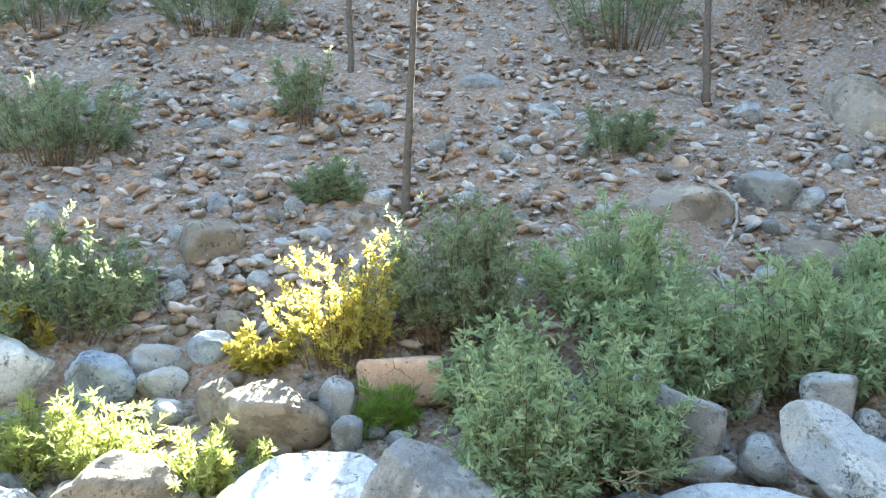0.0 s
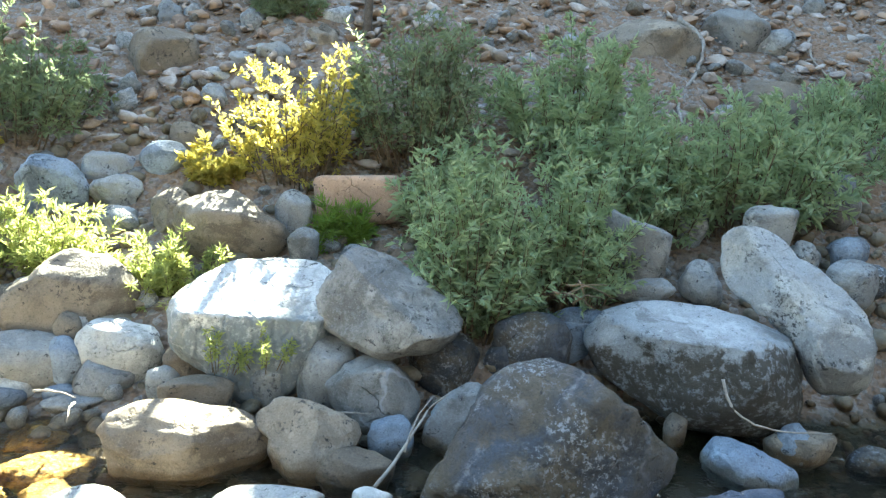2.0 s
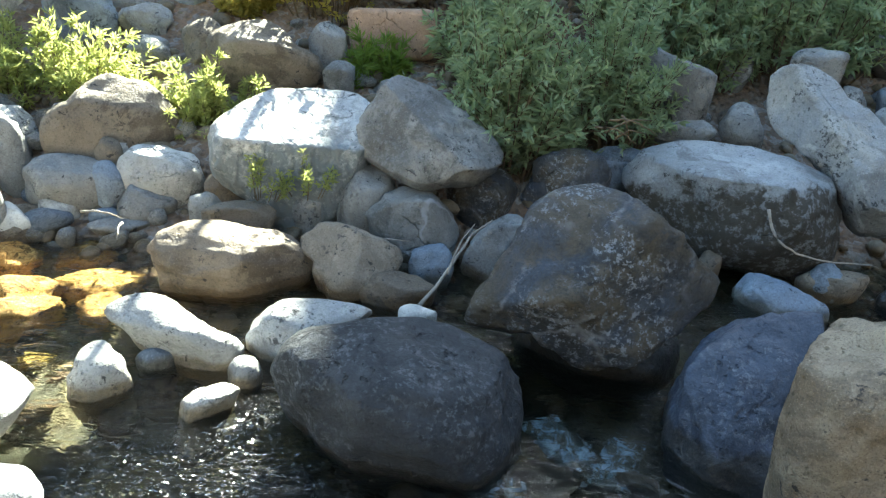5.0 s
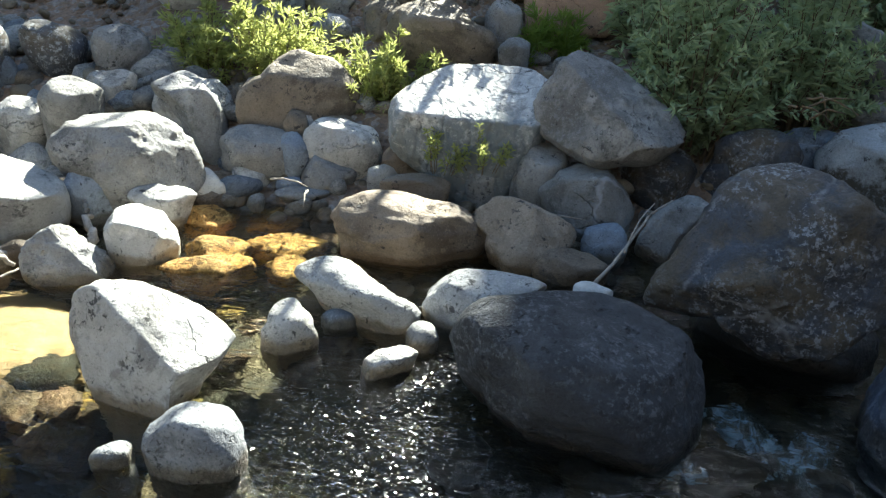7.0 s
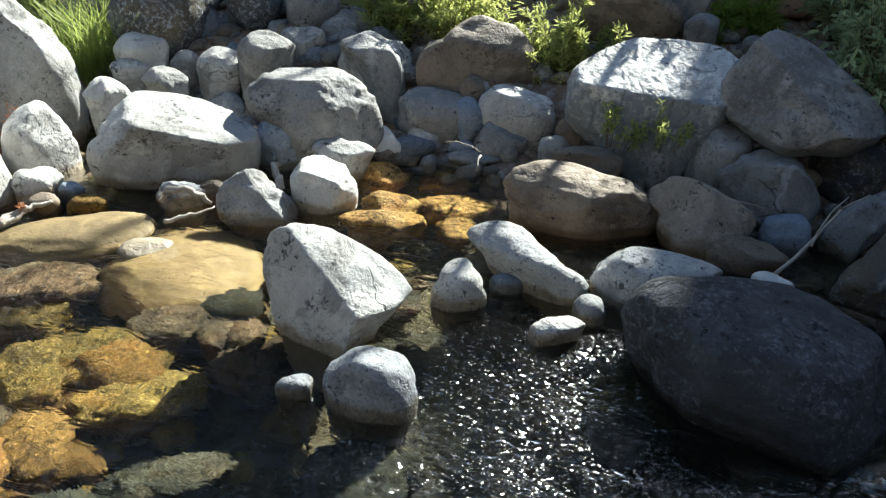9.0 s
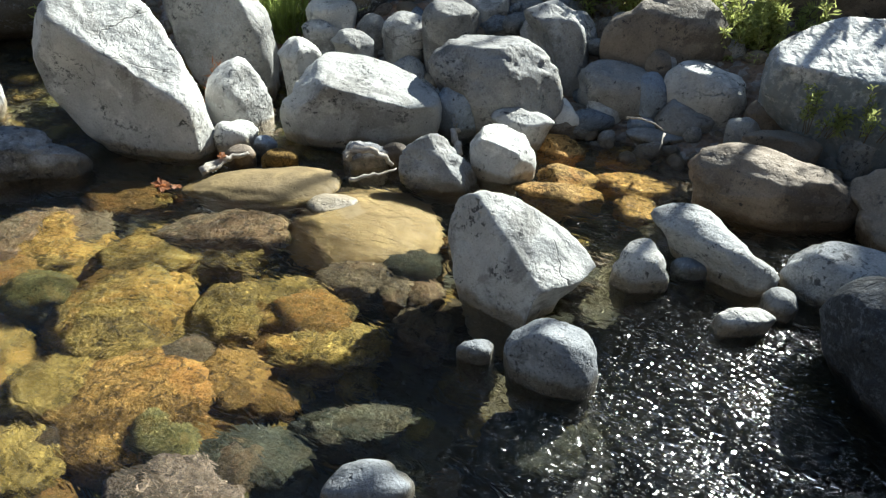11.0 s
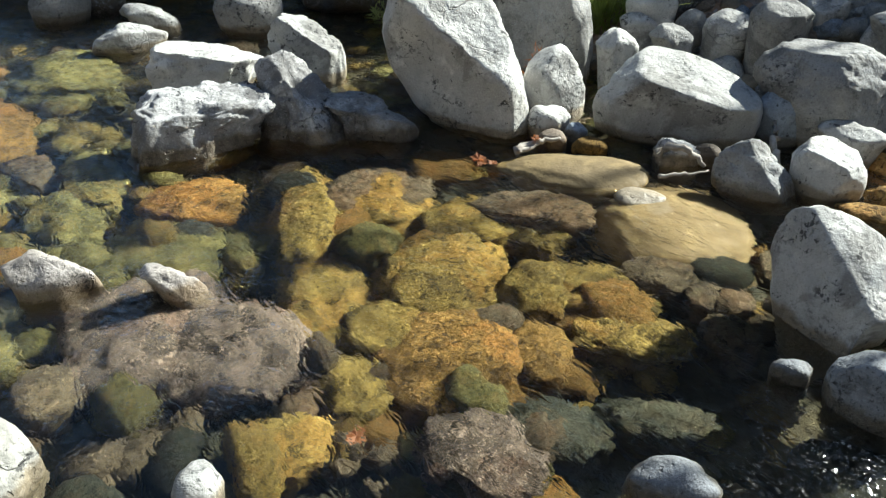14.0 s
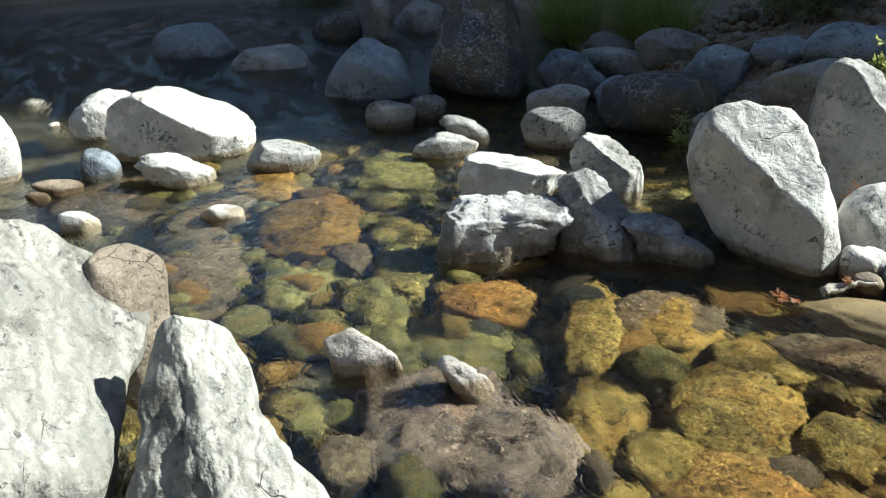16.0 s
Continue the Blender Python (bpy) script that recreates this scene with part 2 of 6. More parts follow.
def soil():
    n = Nodes("soil_and_gravel")
    p = n.add("ShaderNodeTexCoord").outputs["Object"]
    col = n.mix(n.ramp(n.noise(p, 0.8, 4), 0.35, 0.65), (0.27, 0.175, 0.115), (0.19, 0.13, 0.09))
    cell = n.add("ShaderNodeTexVoronoi", Vector=p, Scale=26.0)
    tint = n.add("ShaderNodeSeparateColor", Color=cell.outputs["Color"]).outputs[0]
    col = n.mix(n.ramp(tint, 0.45, 0.95, 0.0, 0.75), col, (0.3, 0.28, 0.26))
    fine = n.noise(p, 60, 4, 0.7)
    col = n.mix(n.ramp(fine, 0.4, 0.7, 0.0, 0.6), col, (0.09, 0.07, 0.05))
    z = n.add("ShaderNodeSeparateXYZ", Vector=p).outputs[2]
    # bed colour kept dark to stand for shade in gaps between stones
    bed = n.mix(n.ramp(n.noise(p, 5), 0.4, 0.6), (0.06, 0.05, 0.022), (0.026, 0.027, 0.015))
    # darker still when deep, standing for light lost in the water
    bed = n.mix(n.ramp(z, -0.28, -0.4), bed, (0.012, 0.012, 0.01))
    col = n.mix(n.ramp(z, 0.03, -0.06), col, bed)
    # unseen ground behind the viewer, darkened to cut bounce light on the stones
    back_side = n.ramp(n.add("ShaderNodeSeparateXYZ", Vector=p).outputs[1], -2.2, -3.2)
    col = n.mix(back_side, col, n.mix(n.ramp(fine, 0.4, 0.6), (0.075, 0.06, 0.042), (0.04, 0.036, 0.026)))
    n.put(n.bsdf, "Base Color", col)
    n.put(n.bsdf, "Roughness", 0.92)
    h = n.math("ADD", n.math("MULTIPLY", n.ramp(cell.outputs["Distance"], 0.0, 0.6, 1.0, 0.0), 0.8), n.math("MULTIPLY", fine, 0.4))
    n.put(n.bsdf, "Normal", n.add("ShaderNodeBump", Strength=0.9, Distance=0.03, Height=h).outputs[0])
    return n.mat


def water(name, foam=0.0):
    """Clear shallow water: ripples, a mirror by Fresnel, a faint brown-green tint, and foam where it falls."""
    n = Nodes(name)
    n.tree.nodes.remove(n.bsdf)
    p = n.add("ShaderNodeTexCoord").outputs["Object"]
    long = n.add("ShaderNodeMapping", Vector=p, Rotation=(0, 0, 0.35), Scale=(0.6, 1.3, 1.0)).outputs[0]
    swell = n.noise(p, 5.5, 2, 0.5, 0.8)
    ripple = n.noise(long, 17, 2, 0.5, 1.2)
    chop = n.noise(p, 50, 3, 0.55, 0.6)
    gusts = n.ramp(n.noise(p, 1.1, 1), 0.4, 0.6)

    def rapid(x, y, far, near):
        away = n.add("ShaderNodeVectorMath")
        away.operation = "DISTANCE"
        n.put(away, 0, p)
        n.put(away, 1, (x, y, 0.0))
        return n.ramp(away.outputs["Value"], far, near)

    streaks = n.ramp(n.noise(long, 4.5, 3, 0.6, 0.8), 0.42, 0.6, 0.1, 1.0)
    around = n.math("MAXIMUM", rapid(-0.35, 1.25, 1.15, 0.5), rapid(-2.45, 0.17, 0.75, 0.3))
    race = n.math("MULTIPLY", rapid(-0.3, 1.3, 0.95, 0.3), streaks)
    riffle = n.math("MULTIPLY", rapid(-2.45, 0.17, 0.75, 0.3), streaks)
    rush = n.math("ADD", n.math("MULTIPLY", race, 0.35), n.math("MULTIPLY", riffle, 0.4))
    rush = n.math("ADD", rush, n.math("MULTIPLY", n.math("MULTIPLY", rapid(-9.0, -1.2, 3.6, 2.0), streaks), 1.4))
    height = n.math("ADD", n.math("MULTIPLY", swell, 0.45), n.math("MULTIPLY", ripple, n.math("ADD", 0.22, n.math("MULTIPLY", gusts, 0.25))))
    height = n.math("ADD", height, n.math("MULTIPLY", chop, n.math("ADD", 0.03, rush)))
    calm = n.ramp(race, 0.0, 1.0, 0.7, 1.0)
    normal = n.add("ShaderNodeBump", Strength=calm, Distance=0.042, Height=height).outputs[0]
    clear = n.add("ShaderNodeBsdfRefraction", Color=(0.86, 0.85, 0.78, 1), Roughness=0.0, IOR=1.33, Normal=normal).outputs[0]
    # small choppy facets of the surface, each with its own tilt
    facet = n.add("ShaderNodeTexVoronoi", Vector=n.mix(0.04, p, n.add("ShaderNodeTexNoise", Vector=p, Scale=30.0).outputs["Color"]), Scale=150.0).outputs["Color"]
    lean = n.add("ShaderNodeVectorMath")
    lean.operation = "SUBTRACT"
    n.put(lean, 0, facet)
    n.put(lean, 1, (0.5, 0.5, 0.5))
    steep = n.add("ShaderNodeVectorMath")
    steep.operation = "SCALE"
    n.put(steep, 0, lean.outputs[0])
    n.put(steep, "Scale", n.math("ADD", 0.04, n.math("MULTIPLY", around, n.ramp(streaks, 0.1, 1.0, 0.55, 0.3))))
    total = n.add("ShaderNodeVectorMath")
    total.operation = "ADD"
    n.put(total, 0, n.mix(n.math("MULTIPLY", around, 0.85), normal, (0.0, 0.0, 1.0)))
    n.put(total, 1, steep.outputs[0])
    level = n.add("ShaderNodeVectorMath")
    level.operation = "NORMALIZE"
    n.put(level, 0, total.outputs[0])
    tilted = level.outputs[0]
    shine = n.add("ShaderNodeBsdfGlossy", Color=(1, 1, 1, 1), Roughness=0.1, Normal=tilted).outputs[0]
    mixer = n.add("ShaderNodeMixShader", Fac=n.add("ShaderNodeFresnel", IOR=1.33, Normal=normal).outputs[0])
    n.tree.links.new(clear, mixer.inputs[1])
    n.tree.links.new(shine, mixer.inputs[2])
    last = mixer.outputs[0]
    if foam:
        froth = n.noise(p, 16, 5, 0.65, 0.8)
        white = n.add("ShaderNodeBsdfDiffuse", Color=(0.5, 0.64, 0.8, 1)).outputs[0]
        top = n.add("ShaderNodeMixShader", Fac=n.ramp(froth, 0.38, 0.68, 0.0, 0.75))
        n.tree.links.new(last, top.inputs[1])
        n.tree.links.new(white, top.inputs[2])
        last = top.outputs[0]
    n.tree.links.new(last, n.out.inputs["Surface"])
    return n.mat


def leafy(name, light, dark, through):
    n = Nodes(name)
    rnd = n.add("ShaderNodeNewGeometry").outputs["Random Per Island"]
    col = n.mix(rnd, dark, light)
    p = n.add("ShaderNodeTexCoord").outputs["Object"]
    col = n.mix(n.ramp(n.noise(p, 6), 0.35, 0.65, 0.0, 0.5), col, dark)
    n.put(n.bsdf, "Base Color", col)
    n.put(n.bsdf, "Roughness", 0.55)
    n.put(n.bsdf, "Specular IOR Level", 0.3)
    glow = n.add("ShaderNodeBsdfTranslucent", Color=n.mix(0.6, col, through)).outputs[0]
    mixer = n.add("ShaderNodeMixShader", Fac=0.5)
    n.tree.links.new(n.bsdf.outputs[0], mixer.inputs[1])
    n.tree.links.new(glow, mixer.inputs[2])
    n.tree.links.new(mixer.outputs[0], n.out.inputs["Surface"])
    return n.mat


def bark(name, a, b):
    n = Nodes(name)
    p = n.add("ShaderNodeTexCoord").outputs["Object"]
    f = n.noise(p, 30, 4, 0.7, 1.0)
    n.put(n.bsdf, "Base Color", n.mix(n.ramp(f, 0.35, 0.65), a, b))
    n.put(n.bsdf, "Roughness", 0.85)
    n.put(n.bsdf, "Normal", n.add("ShaderNodeBump", Strength=0.6, Distance=0.006, Height=f).outputs[0])
    return n.mat


SOIL = soil()
WATER, FOAM = water("stream_water"), water("falling_water", 1.0)
LEAF_YELLOW = leafy("yellow_leaf", (0.46, 0.4, 0.11), (0.28, 0.26, 0.07), (0.66, 0.56, 0.12))
LEAF_LIME = leafy("fresh_leaf", (0.36, 0.39, 0.14), (0.2, 0.24, 0.08), (0.58, 0.6, 0.2))
LEAF_GREEN = leafy("willow_leaf", (0.38, 0.45, 0.28), (0.22, 0.29, 0.17), (0.48, 0.56, 0.25))
LEAF_DARK = leafy("scrub_leaf", (0.27, 0.31, 0.19), (0.16, 0.2, 0.125), (0.3, 0.36, 0.17))
LEAF_FERN = leafy("fern_leaf", (0.2, 0.29, 0.06), (0.12, 0.19, 0.04), (0.35, 0.45, 0.08))
LEAF_DEAD = leafy("dead_leaf", (0.3, 0.12, 0.05), (0.2, 0.09, 0.04), (0.35, 0.12, 0.04))
GRASS = leafy("grass_blade", (0.27, 0.32, 0.1), (0.13, 0.17, 0.05), (0.42, 0.48, 0.12))
WOOD = bark("bleached_wood", (0.34, 0.31, 0.27), (0.22, 0.19, 0.16))
BARK = bark("rough_bark", (0.13, 0.105, 0.085), (0.07, 0.056, 0.045))
STEM = bark("brown_stem", (0.17, 0.12, 0.07), (0.1, 0.075, 0.045))


# ---- building helpers ----
def ease(lo, hi, v):
    t = np.clip((v - lo) / (hi - lo), 0, 1)
    return t * t * (3 - 2 * t)


def mesh_of(name, verts, faces, mat, smooth=True):
    me = bpy.data.meshes.new(name)
    me.from_pydata([tuple(v) for v in verts], [], [tuple(f) for f in faces])
    me.materials.append(mat)
    if smooth:
        me.polygons.foreach_set("use_smooth", [True] * len(me.polygons))
    me.update()
    return me


def part(name, me, parent, label=""):
    ob = new(name, me)
    ob.parent = parent
    return tagged(ob, label)


def unit_ball(cuts):
    bm = bmesh.new()
    bmesh.ops.create_icosphere(bm, subdivisions=cuts, radius=1.0)
    v = np.array([q.co[:] for q in bm.verts])
    f = [[q.index for q in face.verts] for face in bm.faces]
    bm.free()
    return v, f


BALLS = {k: unit_ball(k) for k in (1, 2, 3, 4, 5)}


def worn_body(seed, cuts, girth=None, ang=False, box=False, rough=0.05, top=0.0, breaks=()):
    """A unit boulder: a rounded body swept round a girth (its radii by angle), with flat breaks and dents."""
    rng = np.random.default_rng(seed)
    ball, faces = BALLS[cuts]
    v = ball.copy()
    if box:
        v = np.sign(v) * np.abs(v) ** 0.2
        v /= np.abs(v).max(axis=0)
    flat = np.hypot(v[:, 0], v[:, 2])
    turn = np.arctan2(v[:, 2], v[:, 0]) % (2 * math.pi)
    if girth is None:
        wave = rng.normal(0, 1, 8)
        r = 1 + 0.085 * (wave[0] * np.cos(2 * turn + wave[1]) + 0.7 * wave[2] * np.cos(3 * turn + wave[3]) + 0.4 * wave[4] * np.cos(5 * turn + wave[5]))
    elif box:
        r = np.ones(len(v))
    else:
        ring = np.array(list(girth) + [girth[0]])
        at = turn / (2 * math.pi) * len(girth)
        i = np.floor(at).astype(int) % len(girth)
        u = at - np.floor(at)
        if not ang:
            u = 0.5 * u + 0.5 * (3 * u * u - 2 * u ** 3)
        r = ring[i] * (1 - u) + ring[i + 1] * u
    fill = np.clip(flat, 0.02, 1.5) ** (-0.12)
    k = r * fill if not box else r
    v[:, 0] *= k
    v[:, 2] *= k
    if ang and not box and not breaks:
        for _ in range(9):
            n = rng.normal(0, 1, 3)
            n[1] = -abs(n[1]) * 1.5
            n /= np.linalg.norm(n)
            over = v @ n - rng.uniform(0.62, 0.85) * np.max(v @ n)
            v -= np.outer(np.maximum(over, 0) * 0.85, n)
    if not ang and not box and cuts > 2:
        for _ in range(6):
            n = rng.normal(0, 1, 3)
            n[1] = -abs(n[1]) * 1.2
            n /= np.linalg.norm(n)
            over = v @ n - rng.uniform(0.72, 0.92) * np.max(v @ n)
            v -= np.outer(np.maximum(over, 0) * 0.72, n)
    if top and not box:
        lay = radians(rng.uniform(28, 44))
        n = np.array((rng.uniform(-0.1, 0.4), -math.sin(lay), math.cos(lay)))
        n /= np.linalg.norm(n)
        over = v @ n - (n[2] - rng.uniform(0.0, 0.14)) * top
        v -= np.outer(np.maximum(over, 0) * 0.86, n)
    for nx, ny, nz, reach in breaks:
        n = np.array((nx, ny, nz)) / math.sqrt(nx * nx + ny * ny + nz * nz)
        over = np.maximum(v @ n - reach, 0)
        v -= np.outer(over * over / (over + 0.035), n)  # a flat break with a worn edge
    off = Vector(rng.uniform(-50, 50, 3))
    size = rough * (1.5 if ang else 1.0)
    for j in range(len(v)):
        q = Vector(v[j])
        d = noise.fractal(q * 1.6 + off, 0.75, 2.1, 6) * size
        if cuts > 4:
            d += noise.fractal(q * 5.5 - off, 0.9, 2.2, 4) * size * 0.3 - max(0.0, noise.noise(q * 3.1 + off) - 0.35) * size * 0.9
        v[j] += ball[j] * d
    return v, faces


LABELS = {}


def describe(mat, text):
    LABELS[mat.name] = text


for mat_, text_ in (
    (WHITE, "sun-bleached pale granite boulder at the water's edge"), (PALE, "pale grey granite boulder with dark lichen spots"),
    (GREY, "grey granite boulder, worn smooth by the stream"), (BLUE, "bluish grey granite boulder lying in shade"),
    (TAN, "tan granite boulder on the stony bank"), (BROWN, "brown weathered boulder, damp at its base"),
    (RED, "reddish rectangular block of stone on the bank"), (VEIN, "grey boulder crossed by pale veins"),
    (DARK, "dark angular gneiss boulder with pale veins"), (DGREY, "large rounded dark grey boulder with pitted skin"),
    (SLAB, "broad pale granite slab with lichen and painted shade on its lower face"), (LICHEN, "pale boulder with crusts of black lichen"), (DBLUE, "wet blue-black slanting boulder beside the cascade"),
    (BLACK, "wet black rock among the cascade boulders"), (FGTAN, "tan granite boulder speckled with black"),
    (SPECK, "rounded salt-and-pepper granite boulder in the water"), (JAG, "jagged weathered grey rock standing in the pool"),
    (FG, "large cream-white cracked boulder on the near bank"), (TIPW, "pale dry rock tip above the water"),
    (ALGAE, "broad stone under thin water with ochre algae"), (ORANGE, "orange-brown stone under clear shallow water"),
    (OCHRE, "ochre algae-covered stone under clear water"), (GREEN, "green algae-covered stone on the stream bed"),
    (LIT_ALGAE, "algae-covered stone in the shallows with sunlight put into its golden colour"), (SILT, "silt-brown stone on the shallow stream bed"), (WINE, "brown submerged rock under rippled water"), (DALG, "dark submerged stone in the deeper pool"),
):
    describe(mat_, text_)


def stone(name, mat, x, y, z, turn, tilt, roll, a, b, c, seed, ang=False, big=False, box=False, girth=None, drop=0.0, top=1.0, hollow=0.06, breaks=(), rough=0.065):
    """One boulder: half sizes a (across), b (deep), c (high), turned, tilted back and rolled; its foot reaches drop metres further down."""
    if "streambed" in name and not drop:
        drop, hollow = 0.13, -0.08
    cuts = 5 if big else (4 if max(a, c) > 0.1 else 3)
    v, f = worn_body(seed, cuts, girth, ang, box, rough * 3 if "streambed" in name else 0.13 if mat == JAG else rough, 0.0 if "streambed" in name or breaks else top, breaks)
    if "streambed" in name:
        v[:, 2] = np.sign(v[:, 2]) * np.abs(v[:, 2]) ** 0.8
    place = pose(x, y, z, 0, 0, turn) @ pose(0, 0, 0, -tilt) @ pose(0, 0, 0, 0, -roll, 0)
    q = v * np.array((a, b, c))
    if drop:
        down = np.array(place.to_3x3().inverted() @ Vector((0, 0, -drop)))
        sunk = ease(0.0, 1.0, v @ (down / drop))
        q = q * (1 - hollow * sunk)[:, None] + np.outer(sunk, down)
    ob = new(name, mesh_of(name, q, f, mat))
    ob.matrix_world = place
    return tagged(ob, LABELS[mat.name], "stone" if a < 0.12 else "boulder", "stones of the stream" if "streambed" in name else "boulders of the bank")


def tube(points, radii, sides=6):
    """Vertices and faces of a tapered tube along points."""
    pts = [Vector(p) for p in points]
    vs, fs = [], []
    for i, p in enumerate(pts):
        d = (pts[min(i + 1, len(pts) - 1)] - pts[max(i - 1, 0)]).normalized()
        side = d.orthogonal().normalized()
        other = d.cross(side)
        for k in range(sides):
            t = 2 * math.pi * k / sides
            vs.append(p + (side * math.cos(t) + other * math.sin(t)) * radii[i])
    for i in range(len(pts) - 1):
        for k in range(sides):
            k2 = (k + 1) % sides
            fs.append((i * sides + k, i * sides + k2, (i + 1) * sides + k2, (i + 1) * sides + k))
    fs.append(tuple(range(sides - 1, -1, -1)))
    fs.append(tuple((len(pts) - 1) * sides + k for k in range(sides)))
    return vs, fs


def smooth_path(points, steps, wobble, rng):
    """A gently wandering line through points."""
    pts = [Vector(p) for p in points]
    out = []
    for i in range(len(pts) - 1):
        p0, p1, p2, p3 = pts[max(i - 1, 0)], pts[i], pts[i + 1], pts[min(i + 2, len(pts) - 1)]
        for s in range(steps):
            t = s / steps
            q = 0.5 * ((2 * p1) + (p2 - p0) * t + (2 * p0 - 5 * p1 + 4 * p2 - p3) * t * t + (3 * p1 - p0 - 3 * p2 + p3) * t ** 3)
            out.append(q + Vector(rng.normal(0, wobble, 3)))
    return out + [pts[-1]]


def twig(name, points, thick, mat, label, seed, parent=None):
    rng = np.random.default_rng(seed)
    path = smooth_path(points, 5, thick * 0.3, rng)
    radii = [thick * (1 - 0.7 * i / len(path)) for i in range(len(path))]
    v, f = tube(path, radii)
    ob = new(name, mesh_of(name, v, f, mat))
    return tagged(ob, label, "branch", "driftwood and roots")


def leaf_cloud(spots, axes, length, width, rng, droop=0.3):
    """Folded pointed leaves, two triangles a half, at spots, pointing along axes."""
    n = len(spots)
    axes = axes + rng.normal(0, 0.22, (n, 3))
    axes[:, 2] -= droop * rng.random(n)
    axes /= np.linalg.norm(axes, axis=1)[:, None] + 1e-9
    side = np.cross(axes, rng.normal(0, 1, (n, 3)))
    side /= np.linalg.norm(side, axis=1)[:, None] + 1e-9
    up = np.cross(side, axes)
    ln = length * rng.uniform(0.6, 1.25, n)[:, None]
    wd = width * rng.uniform(0.7, 1.2, n)[:, None]
    v = np.stack([spots, spots + axes * ln * 0.45 + side * wd * 0.5 + up * wd * 0.2, spots + axes * ln - up * ln * 0.12, spots + axes * ln * 0.45 - side * wd * 0.5 + up * wd * 0.2], 1).reshape(-1, 3)
    i = np.arange(n) * 4
    f = np.concatenate([np.stack([i, i + 1, i + 2], 1), np.stack([i, i + 2, i + 3], 1)])
    return v, f


def shrub(name, x, y, z, w, d, h, leaves, length, mat, seed, label, upright=0.5, slim=0.28, ragged=0.3):
    """A bush of leafy wands that rise and lean out from one root, each with short side sprays: stems, twigs and foliage."""
    rng = np.random.default_rng(seed)
    root = new(name)
    root.matrix_world = pose(x, y, z)
    leaves = int(leaves * 1.25)
    shoots = max(8, leaves // 110)
    per = leaves // shoots
    vs, fs, spots, ways, base = [], [], [], [], 0

    def wand(start, end, bow, thick, count, keep):
        nonlocal vs, fs, base
        mid = (start + end) * 0.5 + bow
        u = np.linspace(0, 1, 5)[:, None]
        path = start * (1 - u) ** 2 + 2 * mid * u * (1 - u) + end * u ** 2
        v, f = tube(path, [thick * k for k in (1, 0.8, 0.6, 0.4, 0.15)], 4)
        if keep:
            part("stem", mesh_of("stem", v, f, STEM), root, "thin brown stem")
        else:
            vs += v
            fs += [[i + base for i in q] for q in f]
            base += len(v)
        t = rng.uniform(0.22, 1.0, count)[:, None] ** 0.8
        at = start * (1 - t) ** 2 + 2 * mid * t * (1 - t) + end * t ** 2
        along = 2 * (mid - start) * (1 - t) + 2 * (end - mid) * t
        along /= np.linalg.norm(along, axis=1)[:, None] + 1e-9
        out = np.cross(along, rng.normal(0, 1, (count, 3)))
        out /= np.linalg.norm(out, axis=1)[:, None] + 1e-9
        spots.append(at + rng.normal(0, 0.004, (count, 3)))
        ways.append(along * (0.35 + upright * 0.8) + out * 0.75)

    for s in range(shoots):
        t = rng.random() * 2 * math.pi
        rr = rng.random() ** 0.55
        dome = math.sqrt(max(0.0, 1 - 0.75 * rr ** 2))
        top = h * dome * rng.uniform(1 - ragged, 1.15)
        if rng.random() < 0.3:
            top *= rng.uniform(0.35, 0.8)
        end = np.array((math.cos(t) * rr * w, math.sin(t) * rr * d, top))
        start = np.array((math.cos(t) * rr * w * 0.5, math.sin(t) * rr * d * 0.5, -0.06))
        bow = np.array((*(rng.normal(0, 0.06, 2) * w), top * 0.08))
        wand(start, end, bow, 0.006 * (0.3 + h), int(per * 0.34), s < 6)
        for k in range(5):
            u = rng.uniform(0.25, 0.92)
            foot = start + (end - start) * u + bow * 2 * u * (1 - u)
            way = (end - start) / (np.linalg.norm(end - start) + 1e-9) * 0.7 + rng.normal(0, 0.55, 3)
            tip = foot + way * h * rng.uniform(0.1, 0.24)
            wand(foot, tip, np.array((0, 0, 0.01)), 0.0025 * (0.3 + h), int(per * 0.135), False)
    tagged(part("twig_tangle", mesh_of("twig_tangle", vs, fs, STEM), root), kind="stuff")
    v, f = leaf_cloud(np.concatenate(spots), np.concatenate(ways), length, length * slim, rng)
    tagged(part("foliage", mesh_of("foliage", v, f, mat, False), root), kind="stuff")
    return tagged(root, label, "shrub", "shrubs of the bank")


def grass_clump(name, x, y, z, w, d, h, blades, mat, seed, label):
    rng = np.random.default_rng(seed)
    vs, fs = [], []
    for i in range(blades):
        t, r = rng.random() * 2 * math.pi, rng.random() ** 0.5
        p = np.array((math.cos(t) * r * w, math.sin(t) * r * d, 0))
        bend = rng.normal(0, 0.5, 2) * h
        tall = h * rng.uniform(0.25, 1.1)
        side = np.array((math.cos(t * 7), math.sin(t * 7), 0)) * 0.004
        m = p + np.array((bend[0] * 0.35, bend[1] * 0.35, tall * 0.6))
        e = p + np.array((bend[0], bend[1], tall))
        k = len(vs)
        vs += [p - side, p + side, m + side * 0.8, m - side * 0.8, e]
        fs += [(k, k + 1, k + 2, k + 3), (k + 3, k + 2, k + 4)]
    ob = new(name, mesh_of(name, vs, fs, mat, False))
    ob.matrix_world = pose(x, y, z)
    return tagged(ob, label, "grass", kind="stuff")


